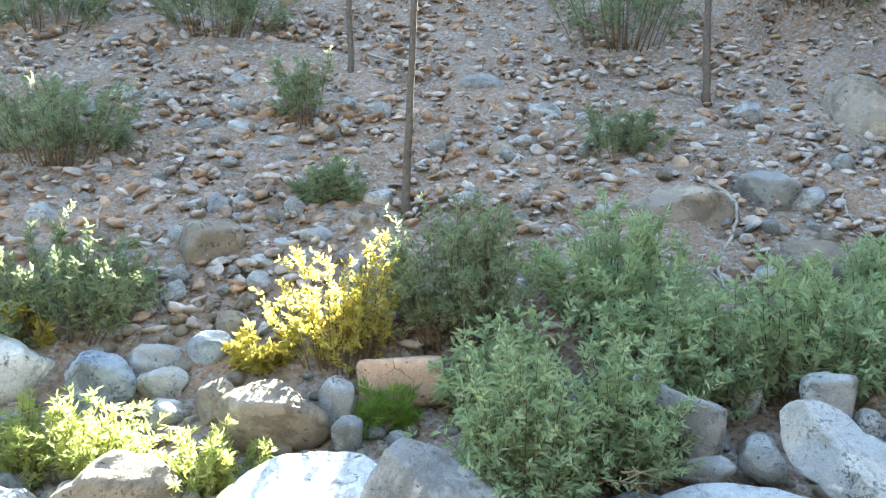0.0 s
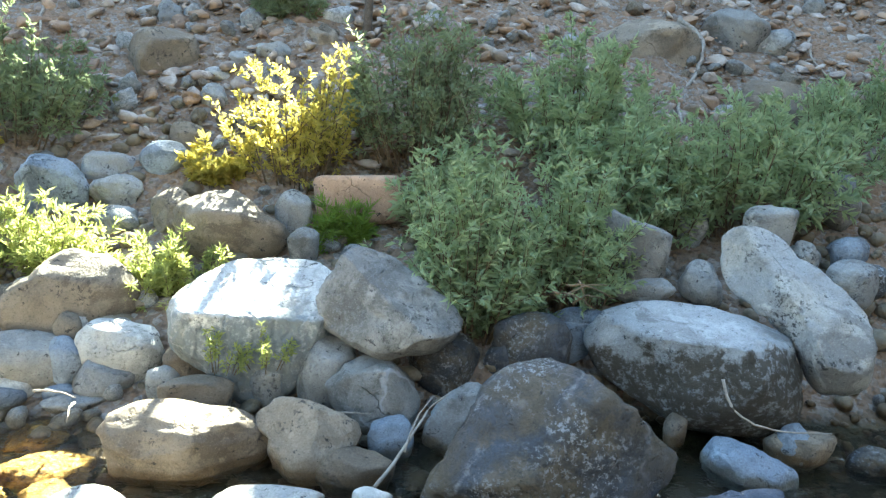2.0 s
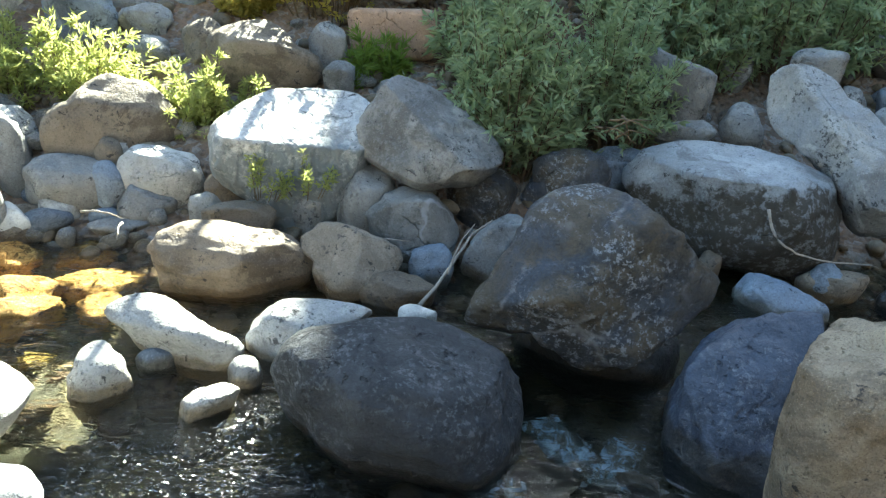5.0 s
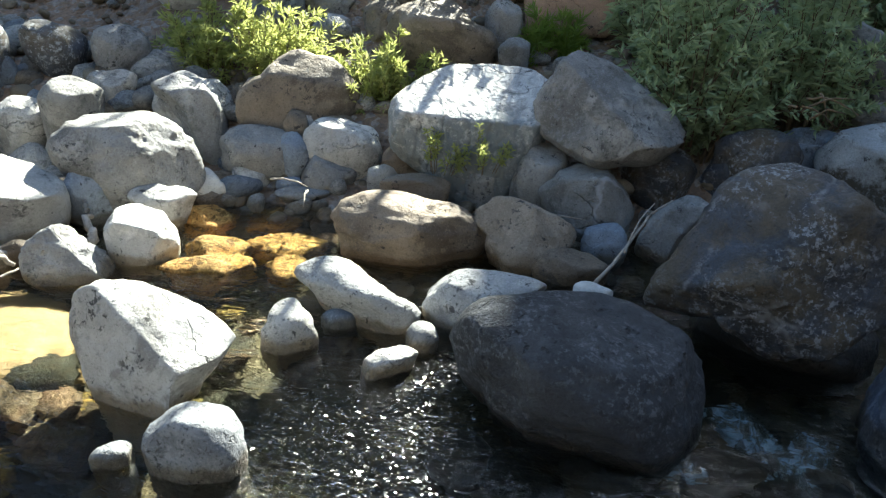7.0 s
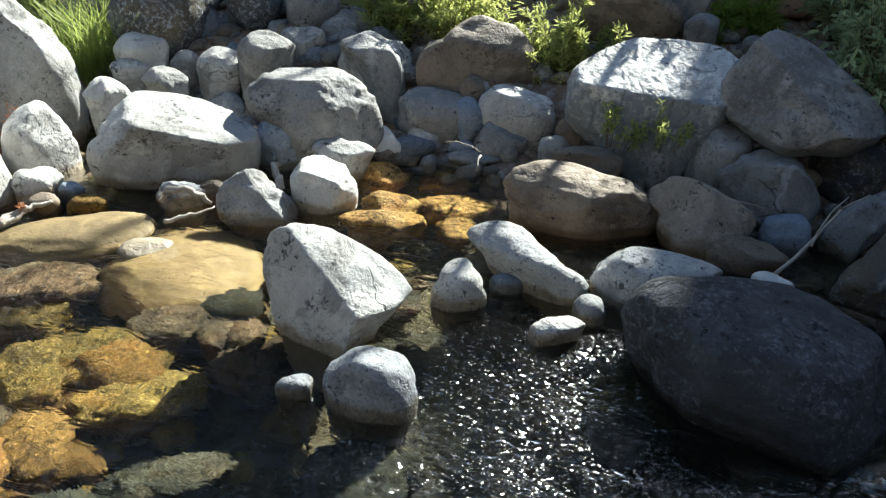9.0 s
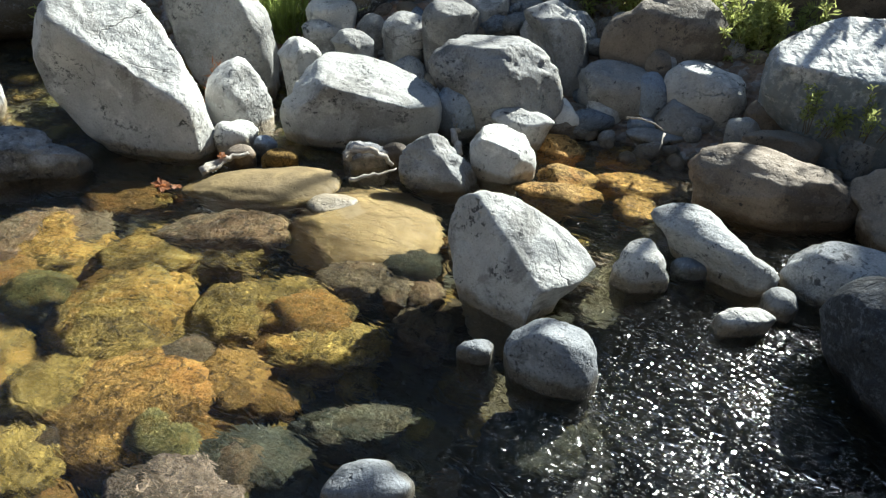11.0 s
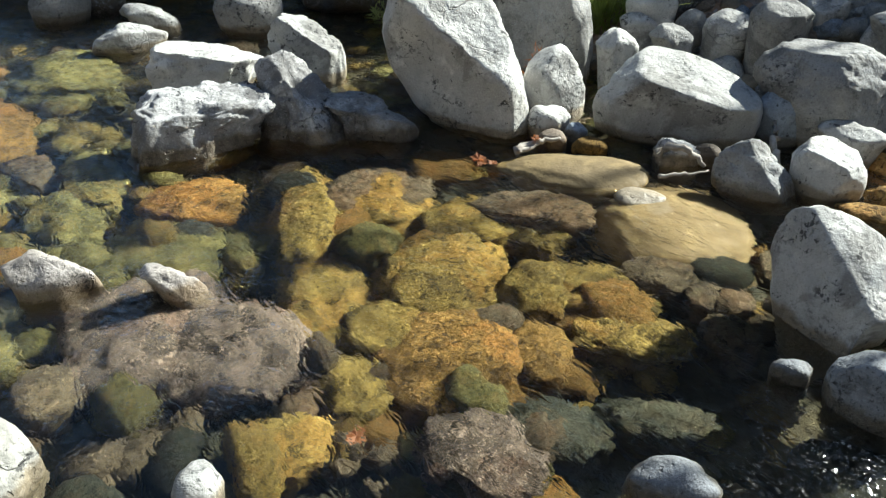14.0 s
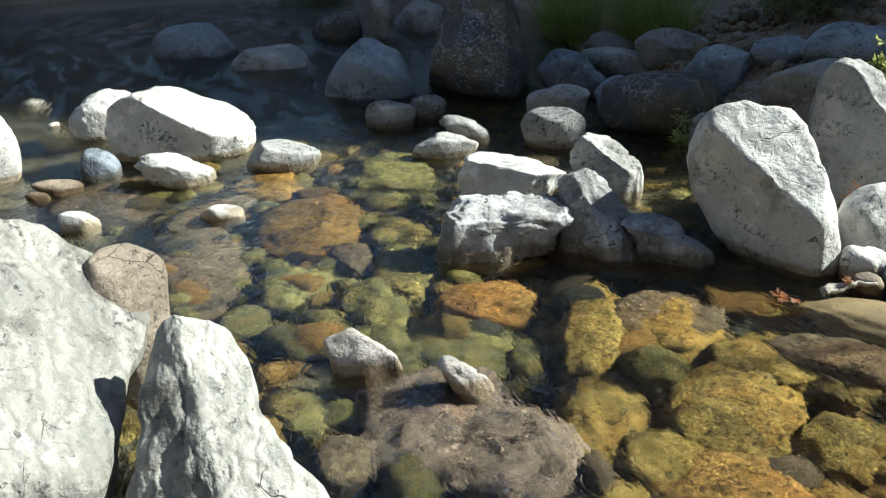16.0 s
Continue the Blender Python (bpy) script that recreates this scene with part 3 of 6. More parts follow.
# ---- the ground: one sheet, stream bed, bank, hillside and an added shade ridge ----
# unseen crest, added: its heights set where shade falls on bank and slope
SHADE_RIDGE_X = np.array((-60, -8.0, -5.0, -4.2, -3.5, -3.0, -2.4, -2.0, -1.5, -1.0, -0.6, 0.45, 0.6, 1.55, 1.75, 1.85, 2.0, 2.15, 2.3, 2.5, 2.6, 2.8, 3.4, 6.0, 60.0))
SHADE_RIDGE_Z = np.array((27, 21, 17, 15.2, 14.2, 13.6, 13.0, 12.5, 11.9, 11.7, 11.68, 11.65, 11.2, 11.2, 11.3, 11.6, 11.63, 11.85, 12.25, 12.65, 12.9, 14.0, 16.0, 19.0, 26.0))
BANK_Y = np.array((-9, 2.3, 2.8, 3.05, 3.3, 3.46, 3.62, 4.2, 4.6))
BANK_Z = np.array((-0.27, -0.27, -0.12, -0.02, 0.07, 0.25, 0.33, 0.5, 0.68))


def ground_height(x, y):
    """Height of the sheet: pool, shelving bank, scree hillside up to the added ridge, and the near bank behind the
    viewer.
    """
    x, y = np.asarray(x, float), np.asarray(y, float)
    foot = 4.6 + 0.05 * np.clip(x, -3, 4)
    shift = 0.3 * ease(-1.5, -3.5, x) - 0.35 * ease(0.45, 1.2, x)
    low = np.interp(y + shift * ease(4.6, 3.4, y), BANK_Y, BANK_Z)
    near = 0.25 + 0.12 * np.clip(-y, 0, 8)
    low = low + (near - low) * ease(-0.9, -3.0, y - 0.12 * x)
    low = low - 0.3 * np.exp(-((x + 0.3) ** 2 + (y - 0.95) ** 2) / 0.5)
    # unseen rises to either side, added to cut sky light and reflections
    low = low + 4.5 * ease(-10.5, -24, x) + 12.0 * ease(3.6, 14, x)
    crest = np.interp(x, SHADE_RIDGE_X, SHADE_RIDGE_Z)
    slope = 0.68 + (y - foot) * 0.62
    brow = 0.68 + (10.0 - foot) * 0.62
    hill = np.where(y < 10.0, slope, brow + (crest - brow) * np.clip((y - 10.0) / 8.0, 0, 1))
    hill = np.maximum(hill, low * (y < 18))
    z = np.where(y > foot, hill, low)
    # unseen slope behind the viewer, added to block low sky
    return z + np.minimum(np.maximum(0, -y - 4.5) * 0.75, 16)


def ground_at(x, y):
    return float(ground_height(x, y))


def stretch(lo, hi, step, far):
    mid = list(np.arange(lo, hi + 1e-6, step))
    out, g = [], step
    e = mid[-1]
    while e < far:
        g *= 1.35
        e += g
        out.append(e)
    pre, g, e = [], step, mid[0]
    while e > -far:
        g *= 1.35
        e -= g
        pre.append(e)
    return np.array(pre[::-1] + mid + out)


gx, gy = stretch(-9, 5, 0.1, 600), stretch(-3, 18.2, 0.1, 600)
GX, GY = np.meshgrid(gx, gy)
GZ = ground_height(GX, GY)
flatv = np.stack([GX.ravel(), GY.ravel(), GZ.ravel()], 1)
for row in flatv:
    k = 0.10 if row[1] > 4.6 else 0.05
    row[2] += noise.fractal(Vector((row[0], row[1], 0)) * 1.4, 0.8, 2.1, 5) * k
nx, ny = len(gx), len(gy)
quads = [(j * nx + i, j * nx + i + 1, (j + 1) * nx + i + 1, (j + 1) * nx + i) for j in range(ny - 1) for i in range(nx - 1)]
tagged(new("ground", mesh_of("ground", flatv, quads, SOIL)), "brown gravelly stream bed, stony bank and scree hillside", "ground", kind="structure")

# ---- the stream ----
wx, wy = np.arange(-16, 3.01, 0.1), np.arange(-6, 3.4, 0.1)
WX, WY = np.meshgrid(wx, wy)
WZ = -0.16 * ease(0.0, 0.9, WX - 0.25 * WY) * ease(2.6, 1.4, WY)
WZ = WZ + 0.3 * ease(-5.8, -9, WX)
quads = [(j * len(wx) + i, j * len(wx) + i + 1, (j + 1) * len(wx) + i + 1, (j + 1) * len(wx) + i) for j in range(len(wy) - 1) for i in range(len(wx) - 1)]
stream = tagged(new("water", mesh_of("water", np.stack([WX.ravel(), WY.ravel(), WZ.ravel()], 1), quads, WATER)), "clear shallow stream water with ripples and sun glints", "water", kind="structure")
stream.visible_shadow = False  # a clear pane: daylight goes through to the bed

# ---- boulders and stones ----
stone("pale_slab", SLAB, -0.585, 3.349, 0.473, 9.6, 17.2, 0.1, 0.388, 0.272, 0.271, 1, ang=True, big=True, breaks=((0.02, -0.6, 0.8, 0.13), (-0.1, -0.93, -0.35, 0.62), (-0.85, -0.45, 0.2, 0.95), ), rough=0.04, drop=0.25, girth=(0.87, 0.99, 1.17, 1.01, 0.95, 0.92, 0.82, 0.82, 0.96, 1.12, 0.9, 0.93, 1.01, 0.99, 0.92, 0.89))
stone("grey_boulder", GREY, -0.026, 3.251, 0.525, 0.2, 17.1, 3.5, 0.334, 0.227, 0.244, 2, ang=True, big=True, breaks=((-0.45, -0.88, 0.05, 0.36), (0.5, -0.6, 0.62, 0.3), ), rough=0.05, drop=0.04, girth=(0.84, 0.71, 0.72, 0.83, 1, 1.14, 0.96, 0.88, 0.89, 0.92, 0.85, 0.81, 0.91, 0.93, 1.08, 1.15))
stone("tan_boulder", TAN, -0.878, 4.129, 0.680, 11.7, 11.4, 2.0, 0.291, 0.172, 0.155, 3, ang=True, breaks=((0.1, -0.5, 0.85, 0.6),), drop=0.10, girth=(0.57, 0.52, 0.62, 0.99, 0.98, 1.04, 0.99, 1.14, 1.16, 1.1, 1.16, 1.31))
stone("tan_boulder", TAN, -1.267, 4.331, 0.630, 16.0, 11.3, 1.2, 0.129, 0.117, 0.157, 4, ang=True, girth=(0.87, 1.08, 0.99, 0.95, 1.08, 0.92, 0.91, 1.04, 1.15, 1.05, 1.2, 0.86))
stone("grey_boulder", GREY, -0.566, 4.275, 0.702, 7.3, 10.8, 2.9, 0.109, 0.090, 0.114, 5, drop=0.09, girth=(0.89, 0.95, 0.9, 0.99, 0.98, 0.93, 0.99, 0.97, 1.2, 1.16, 1.2, 1.17))
stone("red_block", RED, -0.229, 4.530, 0.754, 2.7, 9.7, 3.8, 0.253, 0.121, 0.118, 6, box=True, top=0, drop=0.06, girth=(0.99, 1.15, 0.94, 0.98, 1.14, 1.15, 1, 1.15, 1.24, 1.23, 1.2, 1.15))
stone("grey_boulder", GREY, 0.369, 4.701, 0.793, -4.6, 8.9, 5.0, 0.156, 0.106, 0.125, 7, drop=0.03)
stone("bluish_boulder", BLUE, -1.944, 4.436, 0.754, 23.3, 9.1, 0.8, 0.202, 0.150, 0.155, 8, ang=True, drop=0.05, girth=(0.88, 0.84, 0.85, 0.98, 0.98, 0.89, 1, 1.22, 1.3, 1.23, 1.34, 1.07))
stone("grey_boulder", GREY, -1.609, 4.500, 0.691, 19.4, 10.0, 1.1, 0.150, 0.101, 0.110, 9, ang=True, drop=0.02)
stone("bluish_boulder", BLUE, -1.396, 4.732, 0.859, 16.2, 7.7, 2.4, 0.148, 0.104, 0.119, 10, ang=True, drop=0.02)
stone("pale_boulder", WHITE, -1.551, 4.320, 0.595, 19.4, 11.5, 0.4, 0.115, 0.072, 0.074, 11, ang=True, drop=0.03)
stone("pale_boulder", WHITE, -2.479, 4.510, 0.791, 28.8, 10.6, -4.6, 0.245, 0.203, 0.187, 12, drop=0.03, girth=(0.99, 0.59, 0.58, 0.81, 1.17, 0.99, 0.99, 1.08, 1.41, 1.23, 1.18, 1.03))
stone("tan_boulder", TAN, -1.487, 3.508, 0.430, 20.3, 14.6, -0.3, 0.308, 0.112, 0.191, 13, ang=True, breaks=((0.1, -0.6, 0.8, 0.6), (-0.2, -0.95, -0.1, 0.7),), drop=0.12, girth=(0.99, 0.86, 0.91, 0.99, 0.73, 0.64, 0.84, 1.06, 1.25, 0.95, 0.85, 1.01))
stone("tan_boulder", TAN, -1.274, 3.599, 0.348, 16.9, 15.7, 0.2, 0.120, 0.068, 0.065, 14, drop=0.02)
stone("pale_boulder", WHITE, -1.211, 3.348, 0.247, 17.1, 18.2, -0.6, 0.189, 0.114, 0.112, 15, breaks=((0.1, -0.4, 0.9, 0.65),), drop=0.10, girth=(0.92, 0.93, 0.8, 0.98, 1.08, 0.99, 0.99, 1, 1.04, 1.1, 1.31, 1.18))
stone("grey_boulder", GREY, -1.593, 3.293, 0.191, 23.0, 18.7, -2.7, 0.214, 0.123, 0.111, 16, drop=0.07, girth=(0.91, 0.94, 0.9, 0.99, 1.05, 0.92, 0.98, 1.09, 1.09, 1.16, 1.34, 1.07))
stone("tan_boulder", TAN, -1.442, 3.382, 0.295, 20.3, 17.1, -1.2, 0.059, 0.049, 0.074, 17, drop=0.13)
stone("pale_boulder", WHITE, -1.614, 3.205, 0.068, 23.9, 20.7, -3.8, 0.095, 0.066, 0.076, 18, drop=0.01)
stone("grey_boulder", GREY, -1.257, 3.255, 0.100, 18.2, 20.7, -1.7, 0.135, 0.092, 0.106, 19, drop=0.01)
stone("pale_boulder", WHITE, -1.773, 3.029, 0.068, 27.4, 21.2, -5.4, 0.136, 0.093, 0.091, 20, ang=True, drop=0.04, girth=(0.77, 0.68, 0.72, 0.98, 0.93, 0.84, 0.9, 0.99, 1.24, 1.21, 1.33, 1.07))
stone("grey_boulder", GREY, -1.331, 3.140, 0.030, 20.0, 22.2, -2.9, 0.133, 0.062, 0.048, 21, drop=0.02)
stone("brown_boulder", BROWN, -0.777, 2.764, 0.096, 15.2, 26.4, -2.0, 0.321, 0.179, 0.155, 22, big=True, breaks=((0.15, -0.6, 0.78, 0.72), (-0.35, -0.93, 0, 0.78), (0.6, -0.75, -0.2, 0.75), ), rough=0.06, drop=0.11, girth=(1.07, 1.01, 0.91, 0.84, 0.91, 1.08, 1.09, 0.97, 0.9, 0.88, 1.01, 0.93, 0.97, 1.02, 1.05, 1.08))
stone("tan_boulder", TAN, -0.802, 3.074, 0.160, 11.6, 21.5, 0.5, 0.149, 0.073, 0.062, 23, drop=0.17)
stone("tan_boulder", TAN, -0.286, 2.798, 0.108, 2.6, 24.6, 3.6, 0.204, 0.136, 0.147, 24, ang=True, breaks=((-0.45, -0.8, 0.35, 0.55), (0.6, -0.75, 0.2, 0.6),), drop=0.10, girth=(0.98, 0.85, 0.79, 0.9, 1.25, 1.25, 0.83, 0.85, 0.99, 1.23, 1.03, 0.89))
stone("grey_boulder", GREY, -0.268, 3.232, 0.233, 2.0, 19.8, 4.0, 0.139, 0.109, 0.135, 25, drop=0.10, girth=(1, 1.07, 0.97, 0.99, 0.81, 0.77, 0.81, 1.14, 1.26, 1.23, 0.88, 0.88))
stone("veined_boulder", VEIN, -0.055, 3.134, 0.188, -1.8, 21.1, 5.3, 0.212, 0.141, 0.152, 26, ang=True, breaks=((0, -0.4, 0.9, 0.6), (0, -1, -0.1, 0.66), (0.7, -0.6, 0.2, 0.7),), drop=0.08, girth=(0.85, 0.71, 0.78, 1, 0.88, 0.81, 0.99, 0.94, 0.99, 1.24, 1.33, 1.15))
stone("dark_boulder", DARK, 0.254, 3.389, 0.221, -6.7, 19.1, 6.9, 0.191, 0.119, 0.116, 27, drop=0.06, girth=(0.99, 0.91, 1.1, 0.98, 1.1, 1, 0.88, 0.8, 0.98, 1.21, 1.31, 0.98))
stone("bluish_boulder", BLUE, 0.029, 2.905, 0.062, -3.5, 24.5, 6.1, 0.107, 0.074, 0.091, 28, drop=0.09)
stone("brown_boulder", BROWN, -0.114, 2.703, 0.038, -0.8, 26.5, 5.0, 0.163, 0.091, 0.081, 29, drop=0.11, girth=(0.99, 0.84, 0.88, 0.97, 1, 0.8, 0.88, 1.06, 1.44, 1.22, 1.39, 1.04))
stone("grey_boulder", GREY, 0.304, 2.982, 0.140, -8.5, 22.6, 8.0, 0.159, 0.103, 0.139, 30, ang=True, drop=0.09, girth=(0.5, 1.3, 1.12, 0.71, 0.59, 0.6, 0.68, 1.14, 1.44, 0.57, 0.4, 0.38))
stone("dark_boulder", DARK, 0.552, 2.252, 0.355, -13.9, 26.6, 8.6, 0.440, 0.284, 0.334, 31, ang=True, big=True, breaks=((-0.25, -0.92, 0.3, 0.4), (0.55, -0.8, -0.2, 0.34), (0.05, -0.7, 0.7, 0.62), (-0.1, -0.75, -0.65, 0.5), ), rough=0.045, hollow=0.08, drop=0.04, girth=(0.91, 0.77, 0.72, 0.83, 1.03, 0.94, 0.76, 0.73, 0.83, 1.11, 0.75, 0.75, 0.92, 0.88, 0.77, 0.83))
stone("dark_grey_boulder", DGREY, -0.061, 1.849, 0.113, -2.7, 34.2, 5.9, 0.393, 0.257, 0.249, 32, big=True, drop=0.22, girth=(0.95, 0.91, 0.89, 0.93, 0.99, 1.03, 1.12, 1.07, 0.92, 0.78, 0.76, 0.82, 1.03, 1.3, 1.21, 1.04))
stone("pale_boulder", PALE, -0.388, 2.286, 0.086, 5.6, 29.4, 1.8, 0.224, 0.123, 0.107, 33, drop=0.21, girth=(0.8, 1.04, 0.91, 0.92, 0.97, 0.99, 0.99, 1, 1.36, 0.92, 0.81, 0.71))
stone("pale_boulder", WHITE, -0.036, 2.362, 0.120, -2.7, 28.1, 5.9, 0.070, 0.036, 0.033, 34, drop=0.31)
stone("pale_boulder", PALE, -0.792, 2.221, 0.080, 15.4, 29.4, -3.1, 0.241, 0.134, 0.133, 35, drop=0.18, girth=(0.41, 0.33, 0.33, 0.47, 1.21, 1.23, 0.79, 0.58, 0.59, 0.81, 1.37, 0.93))
stone("grey_boulder", GREY, -0.575, 2.070, 0.032, 11.0, 32.5, -1.5, 0.063, 0.048, 0.051, 36, drop=0.23)
stone("grey_boulder", GREY, -0.990, 1.996, 0.066, 21.8, 31.3, -7.0, 0.096, 0.075, 0.087, 37, drop=0.21, girth=(0.71, 0.67, 0.7, 0.98, 0.91, 0.86, 0.84, 1.19, 1.3, 1.24, 1.14, 1.19))
stone("bluish_boulder", BLUE, -0.868, 2.132, 0.024, 17.8, 31.1, -4.8, 0.059, 0.037, 0.039, 38, drop=0.22)
stone("grey_boulder", GREY, -0.655, 1.905, 0.041, 14.1, 34.1, -3.5, 0.117, 0.053, 0.048, 39, drop=0.26, girth=(0.75, 1.01, 1.14, 0.7, 0.61, 0.47, 0.52, 0.81, 1.47, 0.82, 0.59, 0.57))
stone("lichen_boulder", LICHEN, 1.417, 3.242, 0.331, -23.6, 18.6, 11.7, 0.484, 0.293, 0.305, 40, big=True, breaks=((0.15, -0.45, 0.88, 0.55), (-0.1, -0.97, -0.2, 0.7), (0.8, -0.55, 0.1, 0.8), ), rough=0.05, hollow=0.2, drop=0.13, girth=(0.84, 0.81, 0.77, 0.77, 0.87, 1.11, 1.18, 1.15, 1.01, 0.82, 0.75, 0.77, 0.84, 1.03, 1.25, 0.97))
stone("pale_boulder", PALE, 1.839, 3.263, 0.634, -29.3, 13.4, 13.5, 0.370, 0.310, 0.377, 41, ang=True, big=True, breaks=((-0.6, -0.78, 0.1, 0.32), (0.45, -0.65, 0.62, 0.2), ), rough=0.045, hollow=0.3, drop=0.2, girth=(0.54, 0.44, 0.43, 0.45, 0.55, 1.03, 1.31, 1.08, 0.55, 0.37, 0.33, 0.38, 0.54, 0.99, 1.27, 0.82))
stone("pale_boulder", PALE, 1.634, 3.905, 0.526, -22.7, 13.3, 9.7, 0.137, 0.107, 0.126, 42, girth=(0.64, 0.63, 0.82, 0.89, 0.82, 0.71, 0.85, 0.92, 0.97, 1.23, 1.32, 0.91))
stone("grey_boulder", GREY, 2.691, 4.719, 0.903, -29.6, 6.6, 8.6, 0.189, 0.155, 0.178, 43, drop=0.06, girth=(0.93, 0.99, 0.91, 0.99, 1, 1.24, 0.61, 0.55, 0.58, 0.82, 1.22, 1.21))
stone("grey_boulder", GREY, 1.196, 3.963, 0.746, -16.8, 10.7, 7.5, 0.349, 0.155, 0.189, 44, ang=True, drop=0.17, girth=(0.66, 0.43, 0.4, 0.49, 1.27, 1.24, 0.44, 0.36, 0.41, 0.56, 1.38, 1.24))
stone("grey_boulder", GREY, 1.756, 4.445, 0.723, -21.6, 9.6, 8.2, 0.099, 0.096, 0.156, 45, drop=0.02)
stone("bluish_boulder", BLUE, 1.901, 4.884, 0.842, -21.3, 7.5, 7.5, 0.142, 0.090, 0.094, 46, drop=0.03)
stone("grey_boulder", GREY, 2.277, 4.091, 0.656, -29.0, 10.5, 10.4, 0.076, 0.059, 0.073, 47, drop=0.13)
stone("bluish_boulder", BLUE, 2.531, 4.119, 0.667, -31.5, 10.1, 10.8, 0.089, 0.071, 0.087, 48, drop=0.12)
stone("grey_boulder", GREY, 2.440, 3.861, 0.584, -32.2, 11.7, 11.8, 0.134, 0.098, 0.112, 49, drop=0.08)
stone("dark_boulder", DARK, 0.643, 3.430, 0.292, -10.7, 19.4, 7.3, 0.204, 0.117, 0.107, 50, drop=0.20, girth=(0.99, 0.82, 0.82, 0.99, 1.02, 0.78, 0.78, 1.24, 1.46, 0.72, 0.6, 0.62))
stone("bluish_boulder", BLUE, 0.876, 3.566, 0.349, -13.9, 17.7, 8.1, 0.150, 0.075, 0.065, 51, drop=0.13)
stone("bluish_boulder", BLUE, 1.517, 2.847, 0.039, -28.0, 24.6, 15.9, 0.227, 0.130, 0.111, 52, drop=0.11, girth=(0.57, 0.45, 0.48, 0.71, 1.27, 1.09, 0.93, 0.95, 0.93, 1.23, 1.32, 0.95))
stone("tan_boulder", TAN, 1.804, 2.978, 0.068, -31.1, 22.6, 16.7, 0.147, 0.078, 0.067, 53, drop=0.12)
stone("dark_boulder", DARK, 2.095, 2.901, 0.039, -35.7, 22.5, 19.0, 0.123, 0.068, 0.059, 54, drop=0.12)
stone("brown_boulder", BROWN, 1.284, 3.080, 0.079, -22.6, 23.3, 12.9, 0.056, 0.043, 0.057, 55, drop=0.12)
stone("wet_boulder", DBLUE, 0.978, 1.954, 0.093, -29.0, 29.8, 20.2, 0.299, 0.185, 0.303, 56, ang=True, big=True, drop=0.03, girth=(0.47, 0.9, 1.33, 1.06, 0.85, 0.75, 0.64, 0.69, 0.81, 1.07, 1.24, 1.35, 1.23, 1.05, 0.9, 0.54))
stone("speckled_tan_boulder", FGTAN, 1.028, 1.377, 0.519, -36.4, 30.0, 23.1, 0.227, 0.186, 0.205, 57, ang=True, big=True, drop=0.55, girth=(0.98, 0.95, 0.94, 1.01, 0.98, 1.06, 1.11, 1.03, 0.99, 1.06, 1.21, 1.08, 1, 1.08, 1.32, 1.03))
stone("speckled_tan_boulder", FGTAN, 0.378, 0.938, 0.459, -27.3, 40.1, 22.7, 0.244, 0.115, 0.099, 58, drop=0.75, girth=(0.96, 1.11, 1.12, 0.85, 0.99, 1.17, 0.93, 1, 1.26, 1, 1.31, 1.07))
# black filler stone, added to keep the gap under the gneiss boulder dark
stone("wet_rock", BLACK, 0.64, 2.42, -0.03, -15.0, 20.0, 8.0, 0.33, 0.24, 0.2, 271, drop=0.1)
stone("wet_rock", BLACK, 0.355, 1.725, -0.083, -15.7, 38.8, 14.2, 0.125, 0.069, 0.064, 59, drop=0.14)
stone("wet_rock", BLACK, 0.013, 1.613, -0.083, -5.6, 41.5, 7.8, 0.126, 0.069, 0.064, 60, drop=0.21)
stone("pale_boulder", WHITE, -1.308, 1.642, 0.138, 26.5, 31.7, 2.2, 0.237, 0.198, 0.254, 61, ang=True, big=True, breaks=((0.34, -0.72, 0.6, 0.44), (-0.66, -0.74, -0.15, 0.3), ), rough=0.03, drop=0.18, girth=(1.11, 0.91, 0.78, 0.73, 0.78, 0.91, 1.04, 0.9, 0.76, 0.72, 0.78, 1, 1.01, 0.7, 0.67, 0.78))
stone("speckled_boulder", SPECK, -1.041, 1.401, 0.051, 25.2, 38.2, -0.3, 0.131, 0.113, 0.123, 62, drop=0.25, girth=(0.94, 0.92, 0.92, 0.95, 0.96, 0.96, 0.99, 1.02, 1.12, 1.23, 1.21, 1.05))
stone("speckled_boulder", SPECK, -1.238, 1.344, 0.019, 31.9, 38.1, -4.5, 0.059, 0.039, 0.035, 63, drop=0.25)
stone("pale_boulder", WHITE, -2.469, 2.423, 0.172, 40.0, 20.1, -6.5, 0.357, 0.227, 0.219, 64, big=True, breaks=((0.15, -0.55, 0.82, 0.42), (-0.2, -0.93, -0.3, 0.62), (-0.75, -0.6, 0.25, 0.72), ), rough=0.045, drop=0.17, girth=(1.04, 0.97, 0.96, 1.04, 1.06, 1.08, 0.84, 0.78, 0.84, 1.04, 1.17, 0.98, 0.92, 0.93, 1.01, 1.06))
stone("grey_boulder", GREY, -2.029, 2.867, 0.287, 29.7, 17.8, -1.6, 0.328, 0.196, 0.174, 65, ang=True, big=True, breaks=((-0.25, -0.9, 0.2, 0.58), (0.62, -0.65, 0.3, 0.5), (0, -0.35, 0.94, 0.62), ), rough=0.05, drop=0.22, girth=(0.87, 0.78, 0.8, 0.95, 0.97, 1.01, 0.93, 0.93, 0.94, 0.84, 0.8, 0.86, 0.98, 1.01, 1.03, 1.07))
stone("bluish_boulder", BLUE, -2.123, 2.717, 0.161, 32.3, 20.0, -1.1, 0.106, 0.074, 0.090, 66, drop=0.21)
